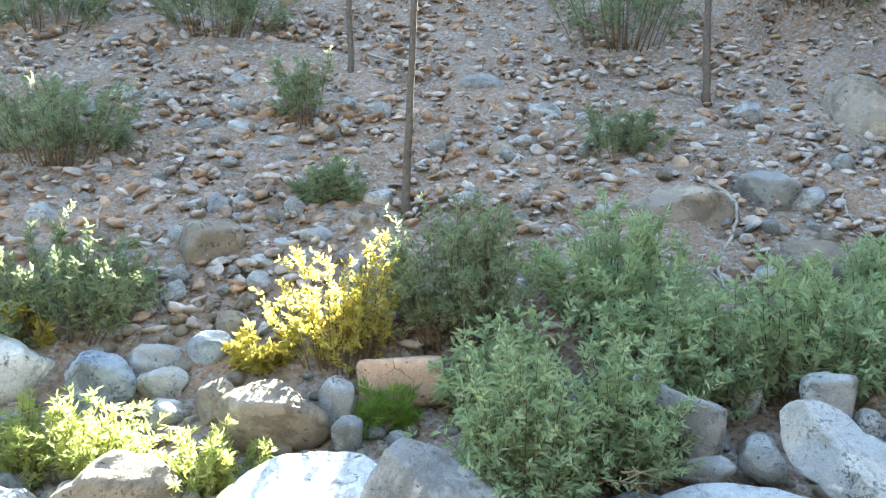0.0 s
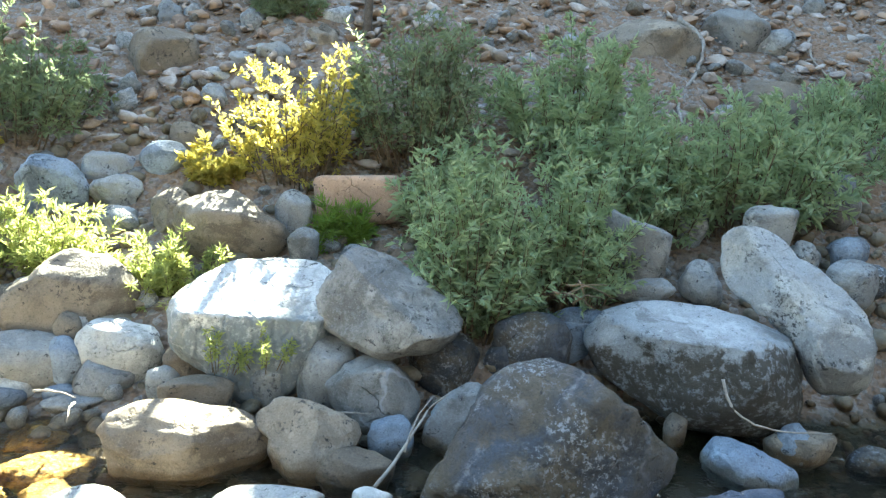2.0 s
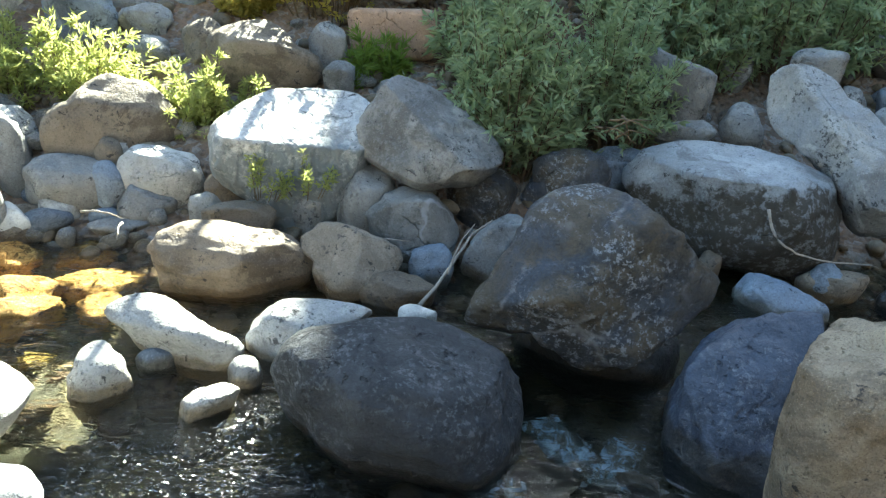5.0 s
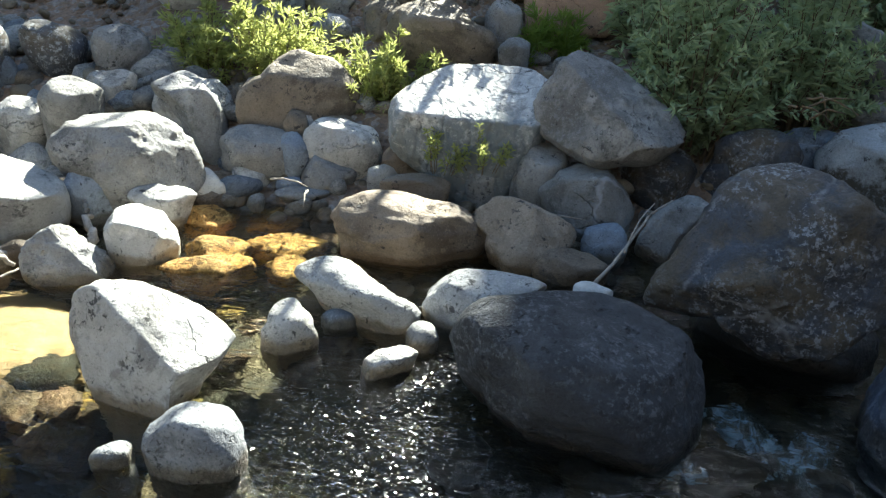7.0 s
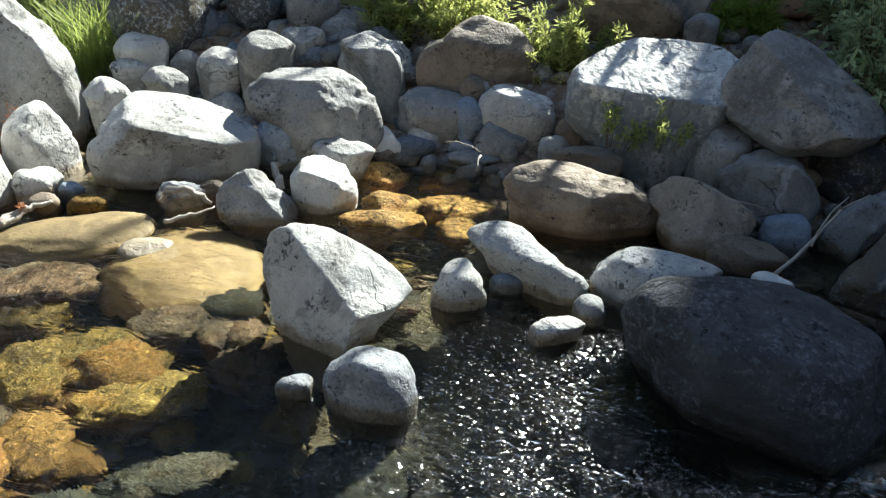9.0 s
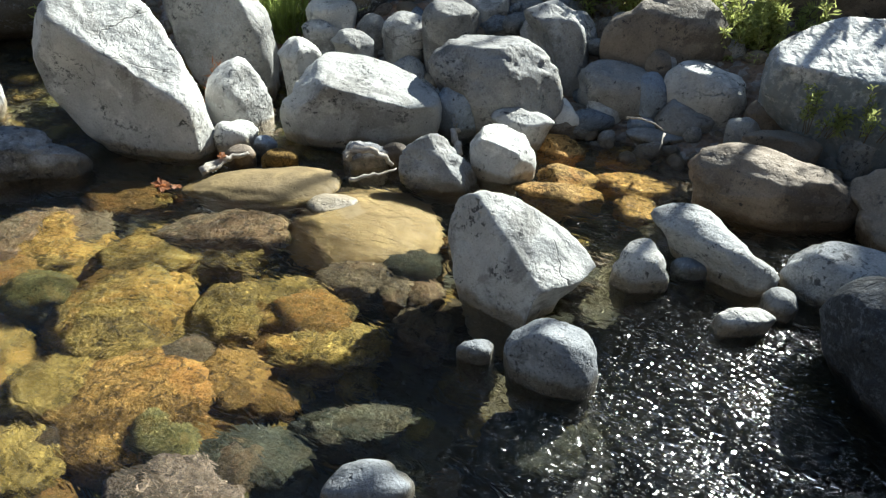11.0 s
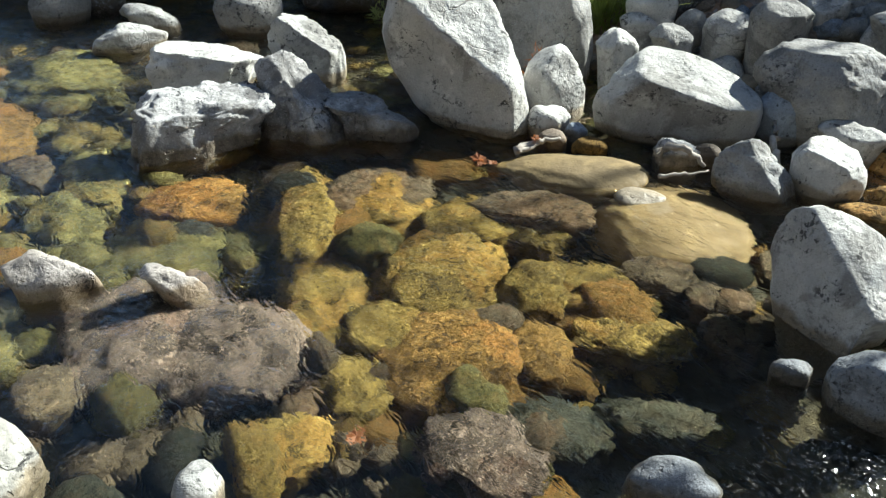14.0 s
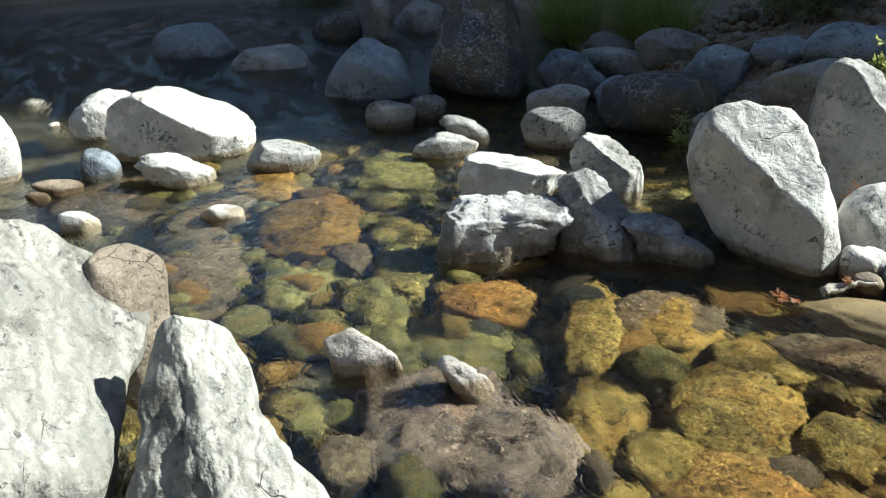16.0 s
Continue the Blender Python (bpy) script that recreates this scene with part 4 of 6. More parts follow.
stone("pale_boulder", WHITE, -1.768, 2.454, 0.089, 29.3, 23.7, -1.4, 0.157, 0.117, 0.132, 67, big=True, breaks=((0.2, -0.45, 0.87, 0.5), (-0.3, -0.9, -0.2, 0.7), ), rough=0.05, drop=0.16, girth=(1.03, 0.9, 0.9, 0.93, 1.08, 1.01, 0.88, 0.91, 0.95, 0.98, 0.95, 1, 0.92, 0.99, 0.94, 1.01))
stone("grey_boulder", GREY, -1.932, 2.233, 0.074, 34.3, 24.7, -3.8, 0.177, 0.101, 0.119, 68, ang=True, big=True, breaks=((-0.4, -0.88, 0.15, 0.45), (0.65, -0.5, 0.55, 0.4), ), rough=0.07, drop=0.19, girth=(0.8, 0.64, 0.61, 0.81, 1.07, 0.94, 0.9, 0.87, 0.88, 0.9, 0.82, 0.81, 0.81, 0.91, 1.01, 1.17))
stone("pale_boulder", WHITE, -1.828, 2.755, 0.103, 27.6, 21.6, 0.3, 0.122, 0.074, 0.080, 69, drop=0.17)
stone("pale_boulder", WHITE, -2.973, 2.214, 0.165, 48.4, 19.1, -6.6, 0.160, 0.131, 0.151, 70, drop=0.21, girth=(0.71, 0.65, 0.7, 1, 0.9, 0.95, 0.94, 1.08, 1.06, 1.11, 1.31, 1.15))
stone("pale_boulder", WHITE, -2.948, 2.585, 0.224, 44.0, 17.2, -4.1, 0.105, 0.083, 0.106, 71, ang=True, drop=0.25)
stone("pale_boulder", WHITE, -2.810, 1.986, 0.058, 49.5, 22.2, -8.6, 0.093, 0.060, 0.060, 72, drop=0.22)
stone("grey_boulder", GREY, -3.417, 2.562, 0.413, 43.3, 13.8, 3.7, 0.278, 0.257, 0.361, 73, ang=True, big=True, breaks=((0.5, -0.4, 0.7, 0.55), (-0.4, -0.9, 0, 0.6),), drop=0.17, girth=(0.6, 0.49, 0.47, 0.53, 0.67, 0.9, 1.1, 1, 0.96, 0.93, 0.94, 0.95, 1.08, 1.43, 1.27, 0.87))
stone("dark_boulder", DARK, -3.148, 3.271, 0.481, 39.7, 11.7, -0.9, 0.286, 0.209, 0.222, 74, drop=0.11, girth=(0.93, 1.09, 1.06, 0.88, 0.87, 0.81, 0.98, 0.96, 0.98, 1.24, 1.08, 1.04))
stone("grey_boulder", GREY, -2.701, 3.128, 0.273, 36.1, 15.5, -1.2, 0.135, 0.091, 0.103, 75, drop=0.16)
stone("grey_boulder", GREY, -2.476, 3.183, 0.364, 33.0, 14.6, -0.2, 0.142, 0.099, 0.116, 76, drop=0.24)
stone("grey_boulder", GREY, -2.394, 3.408, 0.387, 30.4, 13.8, 0.6, 0.109, 0.077, 0.092, 77, drop=0.08)
stone("grey_boulder", GREY, -1.927, 3.313, 0.369, 25.0, 15.1, 1.8, 0.186, 0.135, 0.152, 78, ang=True, drop=0.18, girth=(0.6, 0.54, 0.65, 0.76, 1.06, 1.14, 0.67, 0.57, 0.55, 0.76, 1.31, 1.29))
stone("pale_boulder", WHITE, -3.098, 2.913, 0.261, 42.3, 15.4, -2.9, 0.094, 0.059, 0.059, 79, drop=0.22)
stone("grey_boulder", GREY, -2.895, 3.091, 0.274, 38.6, 15.2, -1.8, 0.082, 0.061, 0.075, 80, ang=True, drop=0.17)
stone("grey_boulder", GREY, -2.472, 3.666, 0.509, 29.5, 11.5, 1.2, 0.141, 0.110, 0.144, 81, drop=0.05)
stone("dark_boulder", DARK, -2.790, 3.583, 0.512, 33.6, 11.2, 0.4, 0.149, 0.115, 0.148, 82, drop=0.05)
stone("grey_boulder", GREY, -2.856, 2.890, 0.245, 40.0, 16.2, -2.5, 0.117, 0.068, 0.065, 83, ang=True, drop=0.23)
stone("streambed_stone", ALGAE, -2.460, 1.804, -0.057, 43.7, 0.0, 0.0, 0.328, 0.180, 0.090, 84, big=True, rough=0.02)
stone("pale_boulder", WHITE, -3.170, 1.779, 0.290, 48.2, 18.9, 7.7, 0.324, 0.309, 0.388, 85, big=True, breaks=((0.25, -0.82, 0.5, 0.5), (-0.5, -0.78, -0.4, 0.36), (0.85, -0.4, 0.3, 0.75), ), rough=0.05, drop=0.12, girth=(0.74, 0.7, 0.75, 0.87, 0.89, 1.03, 1.17, 1.12, 0.95, 0.78, 0.71, 0.74, 0.82, 1.05, 1.32, 0.91))
stone("jagged_rock", JAG, -3.612, 0.747, 0.130, 67.2, 22.2, -0.0, 0.289, 0.170, 0.196, 86, ang=True, big=True, breaks=((0.1, -0.6, 0.78, 0.3), (0.2, -0.95, -0.2, 0.5), ), hollow=-0.22, drop=0.16, girth=(1.01, 1.06, 1.34, 0.81, 0.67, 0.71, 0.85, 0.98, 0.97, 1.01, 1.17, 0.97, 0.91, 0.75, 0.63, 0.75))
stone("jagged_rock", JAG, -3.482, 1.153, 0.124, 59.9, 22.0, 3.0, 0.205, 0.145, 0.221, 87, ang=True, big=True, breaks=((0.5, -0.6, 0.6, 0.3), (-0.5, -0.8, 0.1, 0.45), ), hollow=-0.22, drop=0.17, girth=(0.78, 0.7, 0.71, 0.84, 1.02, 1.13, 1.12, 0.95, 0.82, 0.84, 0.93, 0.85, 0.91, 0.97, 1.23, 1.08))
stone("jagged_rock", JAG, -3.256, 1.350, 0.095, 54.9, 22.9, 5.0, 0.227, 0.103, 0.140, 88, ang=True, big=True, breaks=((0.3, -0.5, 0.8, 0.2), (-0.3, -0.9, -0.3, 0.4), ), hollow=-0.22, drop=0.2, girth=(0.47, 0.41, 0.42, 0.52, 0.81, 1.17, 1.08, 0.69, 0.57, 0.55, 0.64, 0.79, 0.79, 0.9, 1.08, 0.79))
stone("pale_boulder", WHITE, -4.217, 0.994, 0.143, 67.3, 18.7, -0.0, 0.285, 0.136, 0.133, 89, ang=True, big=True, breaks=((0.2, -0.45, 0.87, 0.45), (-0.5, -0.85, -0.1, 0.5), ), rough=0.07, drop=0.23, girth=(1.17, 0.84, 0.73, 0.74, 0.87, 1.14, 0.96, 0.81, 0.77, 0.86, 1.04, 0.94, 0.8, 0.78, 0.86, 0.96))
stone("pale_boulder", WHITE, -4.106, 1.543, 0.159, 59.6, 17.8, 3.1, 0.213, 0.150, 0.166, 90, ang=True, big=True, breaks=((0.5, -0.45, 0.75, 0.4), (-0.5, -0.85, 0, 0.45), ), rough=0.07, drop=0.22, girth=(0.82, 0.61, 0.55, 0.65, 0.96, 1.11, 1, 1.02, 0.86, 0.71, 0.64, 0.69, 0.85, 1.02, 1.07, 1.02))
stone("pale_boulder", WHITE, -6.521, -1.082, 0.148, 95.4, 12.5, -11.3, 0.222, 0.181, 0.204, 91, ang=True, big=True, breaks=((0.3, -0.6, 0.75, 0.6), ), rough=0.06, drop=0.17, girth=(0.87, 0.96, 1.3, 1.1, 0.87, 0.75, 0.76, 0.77, 0.9, 1.09, 1.15, 1.01, 0.89, 0.81, 0.83, 0.92))
stone("pale_boulder", WHITE, -5.822, -0.595, 0.192, 90.8, 13.7, -9.6, 0.462, 0.281, 0.248, 92, big=True, breaks=((0.35, -0.55, 0.75, 0.5), (-0.6, -0.75, -0.1, 0.6), ), rough=0.06, drop=0.15, girth=(1.07, 1.02, 0.95, 0.92, 1.06, 0.95, 0.95, 0.94, 0.89, 0.99, 1.19, 0.94, 0.85, 0.92, 1.03, 1.07))
stone("pale_boulder", WHITE, -5.240, -0.641, 0.087, 91.5, 16.6, -9.7, 0.226, 0.128, 0.102, 93, ang=True, big=True, breaks=((0.4, -0.45, 0.8, 0.4), ), rough=0.06, drop=0.19, girth=(0.95, 0.74, 0.7, 0.76, 1.02, 0.9, 0.93, 0.88, 0.95, 0.84, 0.7, 0.69, 0.81, 0.98, 0.97, 1))
stone("grey_boulder", GREY, -5.309, -0.004, 0.048, 83.8, 16.7, -6.7, 0.252, 0.128, 0.128, 94, big=True, breaks=((0.2, -0.4, 0.9, 0.55), ), rough=0.06, drop=0.19, girth=(0.98, 0.92, 0.89, 0.9, 1.06, 0.92, 0.9, 0.84, 0.87, 1.03, 1.01, 0.89, 0.9, 0.86, 0.96, 0.99))
stone("pale_boulder", WHITE, -5.111, 0.966, 0.069, 71.8, 16.4, -1.9, 0.223, 0.110, 0.086, 95, drop=0.19, girth=(0.98, 0.72, 0.75, 0.98, 0.56, 0.51, 0.62, 1.11, 0.96, 1.25, 0.99, 0.88))
stone("pale_boulder", WHITE, -5.362, 1.180, 0.081, 70.4, 15.3, -1.5, 0.204, 0.112, 0.096, 96, drop=0.19, girth=(0.7, 0.58, 0.71, 0.75, 1.01, 0.86, 0.55, 0.44, 0.45, 0.62, 1.36, 1.09))
stone("pale_boulder", WHITE, -4.575, -0.429, 0.004, 88.7, 20.0, -7.9, 0.115, 0.075, 0.055, 97, drop=0.20)
stone("pale_boulder", WHITE, -4.690, -1.132, 0.034, 98.5, 19.1, -11.4, 0.101, 0.057, 0.051, 98, drop=0.20)
stone("pale_boulder", WHITE, -7.378, -1.662, 0.052, 99.6, 11.6, -8.2, 0.079, 0.059, 0.069, 99, drop=0.20)
stone("bluish_boulder", BLUE, -6.799, 0.918, 0.225, 77.0, 11.0, -2.9, 0.373, 0.283, 0.266, 100, drop=0.16, girth=(0.83, 0.82, 0.8, 0.98, 1.04, 0.88, 0.87, 1.12, 1.33, 1.22, 1.28, 1.12))
stone("grey_boulder", GREY, -7.703, 0.222, 0.176, 84.0, 10.2, -4.1, 0.394, 0.231, 0.206, 101, drop=0.17, girth=(0.94, 0.95, 1.06, 0.86, 0.84, 0.72, 0.79, 1.08, 1.35, 1.21, 1.34, 0.96))
stone("dark_boulder", DARK, -6.615, 1.817, 0.396, 68.8, 9.4, -1.4, 0.439, 0.424, 0.511, 102, ang=True, drop=0.07, girth=(0.95, 1.02, 1.02, 0.97, 0.89, 0.84, 0.82, 1.25, 1.28, 1.21, 1.31, 1.15))
stone("grey_boulder", GREY, -8.475, 1.846, 0.325, 73.3, 7.9, -2.1, 0.256, 0.204, 0.249, 103, drop=0.27, girth=(0.93, 1.13, 0.89, 0.99, 0.79, 0.77, 1, 0.9, 1.18, 1.16, 1.44, 1))
stone("bluish_boulder", BLUE, -8.276, -0.332, 0.261, 88.6, 8.9, -4.7, 0.385, 0.251, 0.273, 104, drop=0.24)
stone("bluish_boulder", BLUE, -6.245, 2.453, 0.179, 62.2, 11.4, -0.0, 0.299, 0.192, 0.189, 105, drop=0.13, girth=(0.57, 0.51, 0.61, 0.8, 1.07, 0.88, 1, 0.85, 0.96, 1.24, 1.16, 1.3))
stone("grey_boulder", GREY, -6.030, 3.209, 0.332, 55.5, 9.8, 0.9, 0.280, 0.161, 0.154, 106, drop=0.07)
stone("bluish_boulder", BLUE, -5.298, 3.101, 0.277, 52.4, 11.3, 2.0, 0.247, 0.168, 0.188, 107, drop=0.08)
stone("grey_boulder", GREY, -6.289, 3.046, 0.174, 57.9, 10.9, 0.7, 0.408, 0.200, 0.166, 108, drop=0.04)
stone("dark_boulder", DARK, -5.060, 2.514, 0.174, 55.8, 13.5, 1.9, 0.420, 0.229, 0.214, 109, drop=0.15)
stone("grey_boulder", GREY, -5.912, 0.836, 0.088, 75.7, 14.1, -2.9, 0.180, 0.098, 0.093, 110, drop=0.22)
stone("grey_boulder", GREY, -5.017, 1.680, 0.130, 63.5, 15.2, 0.3, 0.214, 0.117, 0.112, 111, drop=0.25)
stone("grey_boulder", GREY, -4.569, 3.241, 0.363, 46.6, 11.4, 3.2, 0.319, 0.152, 0.134, 112, ang=True, drop=0.08, girth=(0.99, 1, 1.18, 0.62, 0.54, 0.53, 0.67, 1.09, 1.34, 1.25, 1.39, 0.98))
stone("bluish_boulder", BLUE, -4.612, 3.603, 0.507, 44.2, 9.5, 2.8, 0.281, 0.180, 0.178, 113, drop=0.01)
stone("grey_boulder", GREY, -8.265, 1.385, 0.492, 76.1, 7.0, -2.4, 0.164, 0.151, 0.236, 114, drop=0.50)
stone("dark_boulder", DARK, -5.975, 1.129, 0.076, 73.0, 13.9, -2.2, 0.144, 0.092, 0.102, 115, drop=0.20)
stone("cracked_pale_boulder", FG, -2.643, -1.218, 0.317, 108.9, 28.0, -16.0, 0.456, 0.502, 0.497, 116, ang=True, big=True, breaks=((0.3, -0.75, 0.58, 0.5), ), rough=0.05, drop=0.08, girth=(0.95, 1.2, 1.23, 1.06, 0.97, 0.97, 1.01, 0.9, 0.79, 0.83, 0.96, 0.92, 1, 1.07, 1.09, 0.95))
stone("cracked_pale_boulder", FG, -2.295, -0.592, 0.181, 92.5, 37.1, -10.4, 0.309, 0.234, 0.358, 117, ang=True, big=True, breaks=((0.4, -0.8, 0.42, 0.42), (-0.62, -0.75, 0.12, 0.42), ), rough=0.06, drop=0.16, girth=(0.6, 0.48, 0.5, 0.77, 1.06, 1.1, 0.86, 0.61, 0.63, 0.8, 0.86, 0.69, 0.66, 0.75, 1.03, 1.09))
stone("tan_boulder", TAN, -2.960, -0.795, 0.400, 88.0, 30.0, -12.0, 0.135, 0.120, 0.150, 270, drop=0.3)
stone("pale_rock", TIPW, -2.901, -0.074, 0.062, 79.1, 30.9, -5.6, 0.147, 0.078, 0.084, 118, ang=True, drop=0.20, girth=(0.55, 0.41, 0.41, 0.55, 1.08, 1.15, 0.85, 0.86, 1.22, 1.18, 1.36, 1.1))
stone("pale_rock", TIPW, -2.644, 0.187, 0.056, 71.0, 33.1, -1.4, 0.129, 0.068, 0.073, 119, ang=True, drop=0.20, girth=(0.4, 0.32, 0.34, 0.52, 1.01, 0.71, 0.4, 0.34, 0.39, 0.55, 1.38, 1.24))
stone("pale_boulder", WHITE, -1.848, -0.080, 0.020, 73.7, 46.9, -11.7, 0.058, 0.055, 0.069, 120, drop=0.19)
stone("speckled_boulder", SPECK, -1.218, 0.792, 0.01, 34.9, 45.7, 3.9, 0.123, 0.085, 0.055, 121, top=0, drop=0.27, girth=(0.81, 0.74, 0.91, 0.93, 0.89, 0.79, 0.99, 1.01, 1.37, 1.25, 1.38, 1.1))
stone("streambed_stone", ALGAE, -1.985, 1.835, -0.179, 36.2, 0.0, 0.0, 0.335, 0.335, 0.163, 122, big=True, rough=0.02)
stone("streambed_stone", LIT_ALGAE, -1.676, 2.859, -0.039, 27.3, 0.0, 0.0, 0.127, 0.126, 0.073, 123)
stone("streambed_stone", LIT_ALGAE, -1.412, 2.964, -0.075, 22.4, 0.0, 0.0, 0.129, 0.134, 0.075, 124)
stone("streambed_stone", LIT_ALGAE, -1.270, 2.718, -0.063, 21.7, 0.0, 0.0, 0.145, 0.113, 0.065, 125)
stone("streambed_stone", LIT_ALGAE, -1.529, 2.596, -0.051, 27.1, 0.0, 0.0, 0.132, 0.120, 0.070, 126)
stone("streambed_stone", LIT_ALGAE, -1.487, 2.436, -0.039, 27.8, 0.0, 0.0, 0.166, 0.103, 0.060, 127)
stone("streambed_stone", LIT_ALGAE, -1.200, 2.550, -0.075, 21.6, 0.0, 0.0, 0.082, 0.117, 0.047, 128)
stone("streambed_stone", SILT, -0.856, 2.064, -0.093, 18.0, 0.0, 0.0, 0.078, 0.084, 0.039, 129)
stone("streambed_stone", WINE, -2.681, 0.116, -0.140, 74.9, 0.0, 0.0, 0.247, 0.212, 0.106, 130)
stone("streambed_stone", WINE, -2.389, 0.233, -0.153, 69.3, 0.0, 0.0, 0.241, 0.218, 0.109, 131)
stone("streambed_stone", WINE, -2.492, -0.009, -0.139, 77.0, 0.0, 0.0, 0.176, 0.162, 0.081, 132)
stone("streambed_stone", OCHRE, -2.868, 0.796, -0.108, 59.9, 0.0, 0.0, 0.140, 0.380, 0.070, 133)
stone("streambed_stone", OCHRE, -2.451, 0.595, -0.151, 59.0, 0.0, 0.0, 0.143, 0.289, 0.071, 134)
stone("streambed_stone", OCHRE, -2.812, 1.103, -0.150, 53.8, 0.0, 0.0, 0.183, 0.246, 0.091, 135)
stone("streambed_stone", OCHRE, -2.256, 0.948, -0.162, 48.5, 0.0, 0.0, 0.240, 0.333, 0.120, 136)
stone("streambed_stone", OCHRE, -2.133, 0.670, -0.143, 52.2, 0.0, 0.0, 0.180, 0.167, 0.084, 137)
stone("streambed_stone", OCHRE, -1.997, 1.156, -0.110, 39.9, 0.0, 0.0, 0.146, 0.169, 0.073, 138)
stone("streambed_stone", OCHRE, -2.500, 1.347, -0.159, 45.5, 0.0, 0.0, 0.162, 0.163, 0.081, 139)
stone("streambed_stone", OCHRE, -2.254, 1.404, -0.127, 40.7, 0.0, 0.0, 0.102, 0.087, 0.043, 140)
stone("streambed_stone", ORANGE, -3.268, 0.521, -0.116, 68.7, 0.0, 0.0, 0.204, 0.161, 0.080, 141)
stone("streambed_stone", ORANGE, -4.353, -0.005, -0.146, 82.2, 0.0, 0.0, 0.274, 0.428, 0.137, 142)
stone("streambed_stone", GREEN, -4.969, 0.542, -0.160, 76.4, 0.0, 0.0, 0.293, 0.412, 0.146, 143)
stone("streambed_stone", SILT, -4.110, -0.601, -0.185, 91.3, 0.0, 0.0, 0.265, 0.521, 0.133, 144)
stone("streambed_stone", ORANGE, -5.053, -0.145, -0.147, 85.2, 0.0, 0.0, 0.239, 0.233, 0.116, 145)
stone("streambed_stone", GREEN, -3.440, 0.084, -0.135, 78.0, 0.0, 0.0, 0.148, 0.211, 0.074, 146)
stone("streambed_stone", GREEN, -3.645, 0.259, -0.131, 75.7, 0.0, 0.0, 0.139, 0.303, 0.070, 147)
stone("streambed_stone", GREEN, -3.731, -0.199, -0.178, 84.2, 0.0, 0.0, 0.212, 0.208, 0.104, 148)
stone("streambed_stone", SILT, -3.873, 0.089, -0.097, 79.5, 0.0, 0.0, 0.088, 0.188, 0.044, 149)
stone("streambed_stone", GREEN, -2.972, 0.313, -0.167, 70.7, 0.0, 0.0, 0.196, 0.223, 0.098, 150)
stone("streambed_stone", SILT, -5.189, -1.016, -0.193, 96.2, 0.0, 0.0, 0.341, 0.372, 0.170, 151)
stone("streambed_stone", WINE, -2.311, 0.328, -0.146, 71.7, 0.0, 0.0, 0.132, 0.186, 0.066, 152)
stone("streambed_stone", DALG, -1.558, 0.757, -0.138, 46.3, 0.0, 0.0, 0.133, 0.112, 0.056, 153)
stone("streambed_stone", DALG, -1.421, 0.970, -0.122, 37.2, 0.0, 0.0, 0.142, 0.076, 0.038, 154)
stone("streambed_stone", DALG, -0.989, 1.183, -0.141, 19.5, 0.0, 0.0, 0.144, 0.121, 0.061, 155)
stone("streambed_stone", ORANGE, -1.919, 0.743, -0.159, 54.7, 0.0, 0.0, 0.291, 0.232, 0.116, 156)
stone("streambed_stone", OCHRE, -1.674, 1.201, -0.115, 39.1, 0.0, 0.0, 0.205, 0.102, 0.051, 157)
stone("streambed_stone", OCHRE, -1.914, 1.266, -0.125, 43.0, 0.0, 0.0, 0.213, 0.168, 0.084, 158)
stone("streambed_stone", SILT, -1.480, 1.433, -0.113, 30.5, 0.0, 0.0, 0.097, 0.106, 0.049, 159)
stone("streambed_stone", SILT, -1.807, 1.525, -0.095, 36.5, 0.0, 0.0, 0.139, 0.111, 0.055, 160)
stone("streambed_stone", SILT, -1.664, 1.555, -0.096, 33.0, 0.0, 0.0, 0.056, 0.103, 0.028, 161)
stone("streambed_stone", SILT, -1.562, 1.578, -0.099, 30.4, 0.0, 0.0, 0.063, 0.084, 0.031, 162)
stone("streambed_stone", SILT, -2.375, 1.482, -0.080, 47.2, 0.0, 0.0, 0.238, 0.146, 0.073, 163)
stone("streambed_stone", SILT, -2.880, 1.143, -0.143, 59.4, 0.0, 0.0, 0.194, 0.197, 0.097, 164)
stone("streambed_stone", OCHRE, -2.445, 1.266, -0.127, 51.9, 0.0, 0.0, 0.179, 0.159, 0.079, 165)
stone("streambed_stone", OCHRE, -2.274, 0.980, -0.159, 55.0, 0.0, 0.0, 0.232, 0.244, 0.116, 166)
stone("streambed_stone", WINE, -1.610, 0.558, -0.151, 53.6, 0.0, 0.0, 0.158, 0.164, 0.079, 167)
stone("streambed_stone", OCHRE, -1.942, 0.178, -0.128, 72.7, 0.0, 0.0, 0.144, 0.103, 0.052, 168)
stone("streambed_stone", OCHRE, -2.003, 0.438, -0.129, 64.9, 0.0, 0.0, 0.107, 0.132, 0.053, 169)
stone("streambed_stone", DALG, -1.411, 0.987, -0.114, 44.1, 0.0, 0.0, 0.154, 0.070, 0.035, 170)
stone("streambed_stone", SILT, -1.608, 1.867, -0.089, 32.8, 0.0, 0.0, 0.041, 0.110, 0.021, 171)
stone("streambed_stone", ORANGE, -1.773, 0.932, -0.114, 53.6, 0.0, 0.0, 0.098, 0.157, 0.049, 172)
stone("streambed_stone", DALG, -0.976, 1.245, -0.117, 25.6, 0.0, 0.0, 0.077, 0.093, 0.038, 173)
stone("streambed_stone", GREEN, -2.743, -0.326, -0.120, 84.9, 0.0, 0.0, 0.071, 0.076, 0.036, 174)
stone("streambed_stone", SILT, -2.495, -0.242, -0.109, 81.7, 0.0, 0.0, 0.088, 0.131, 0.044, 175)
stone("streambed_stone", SILT, -0.958, 1.975, -0.104, 21.3, 0.0, 0.0, 0.074, 0.077, 0.037, 176)
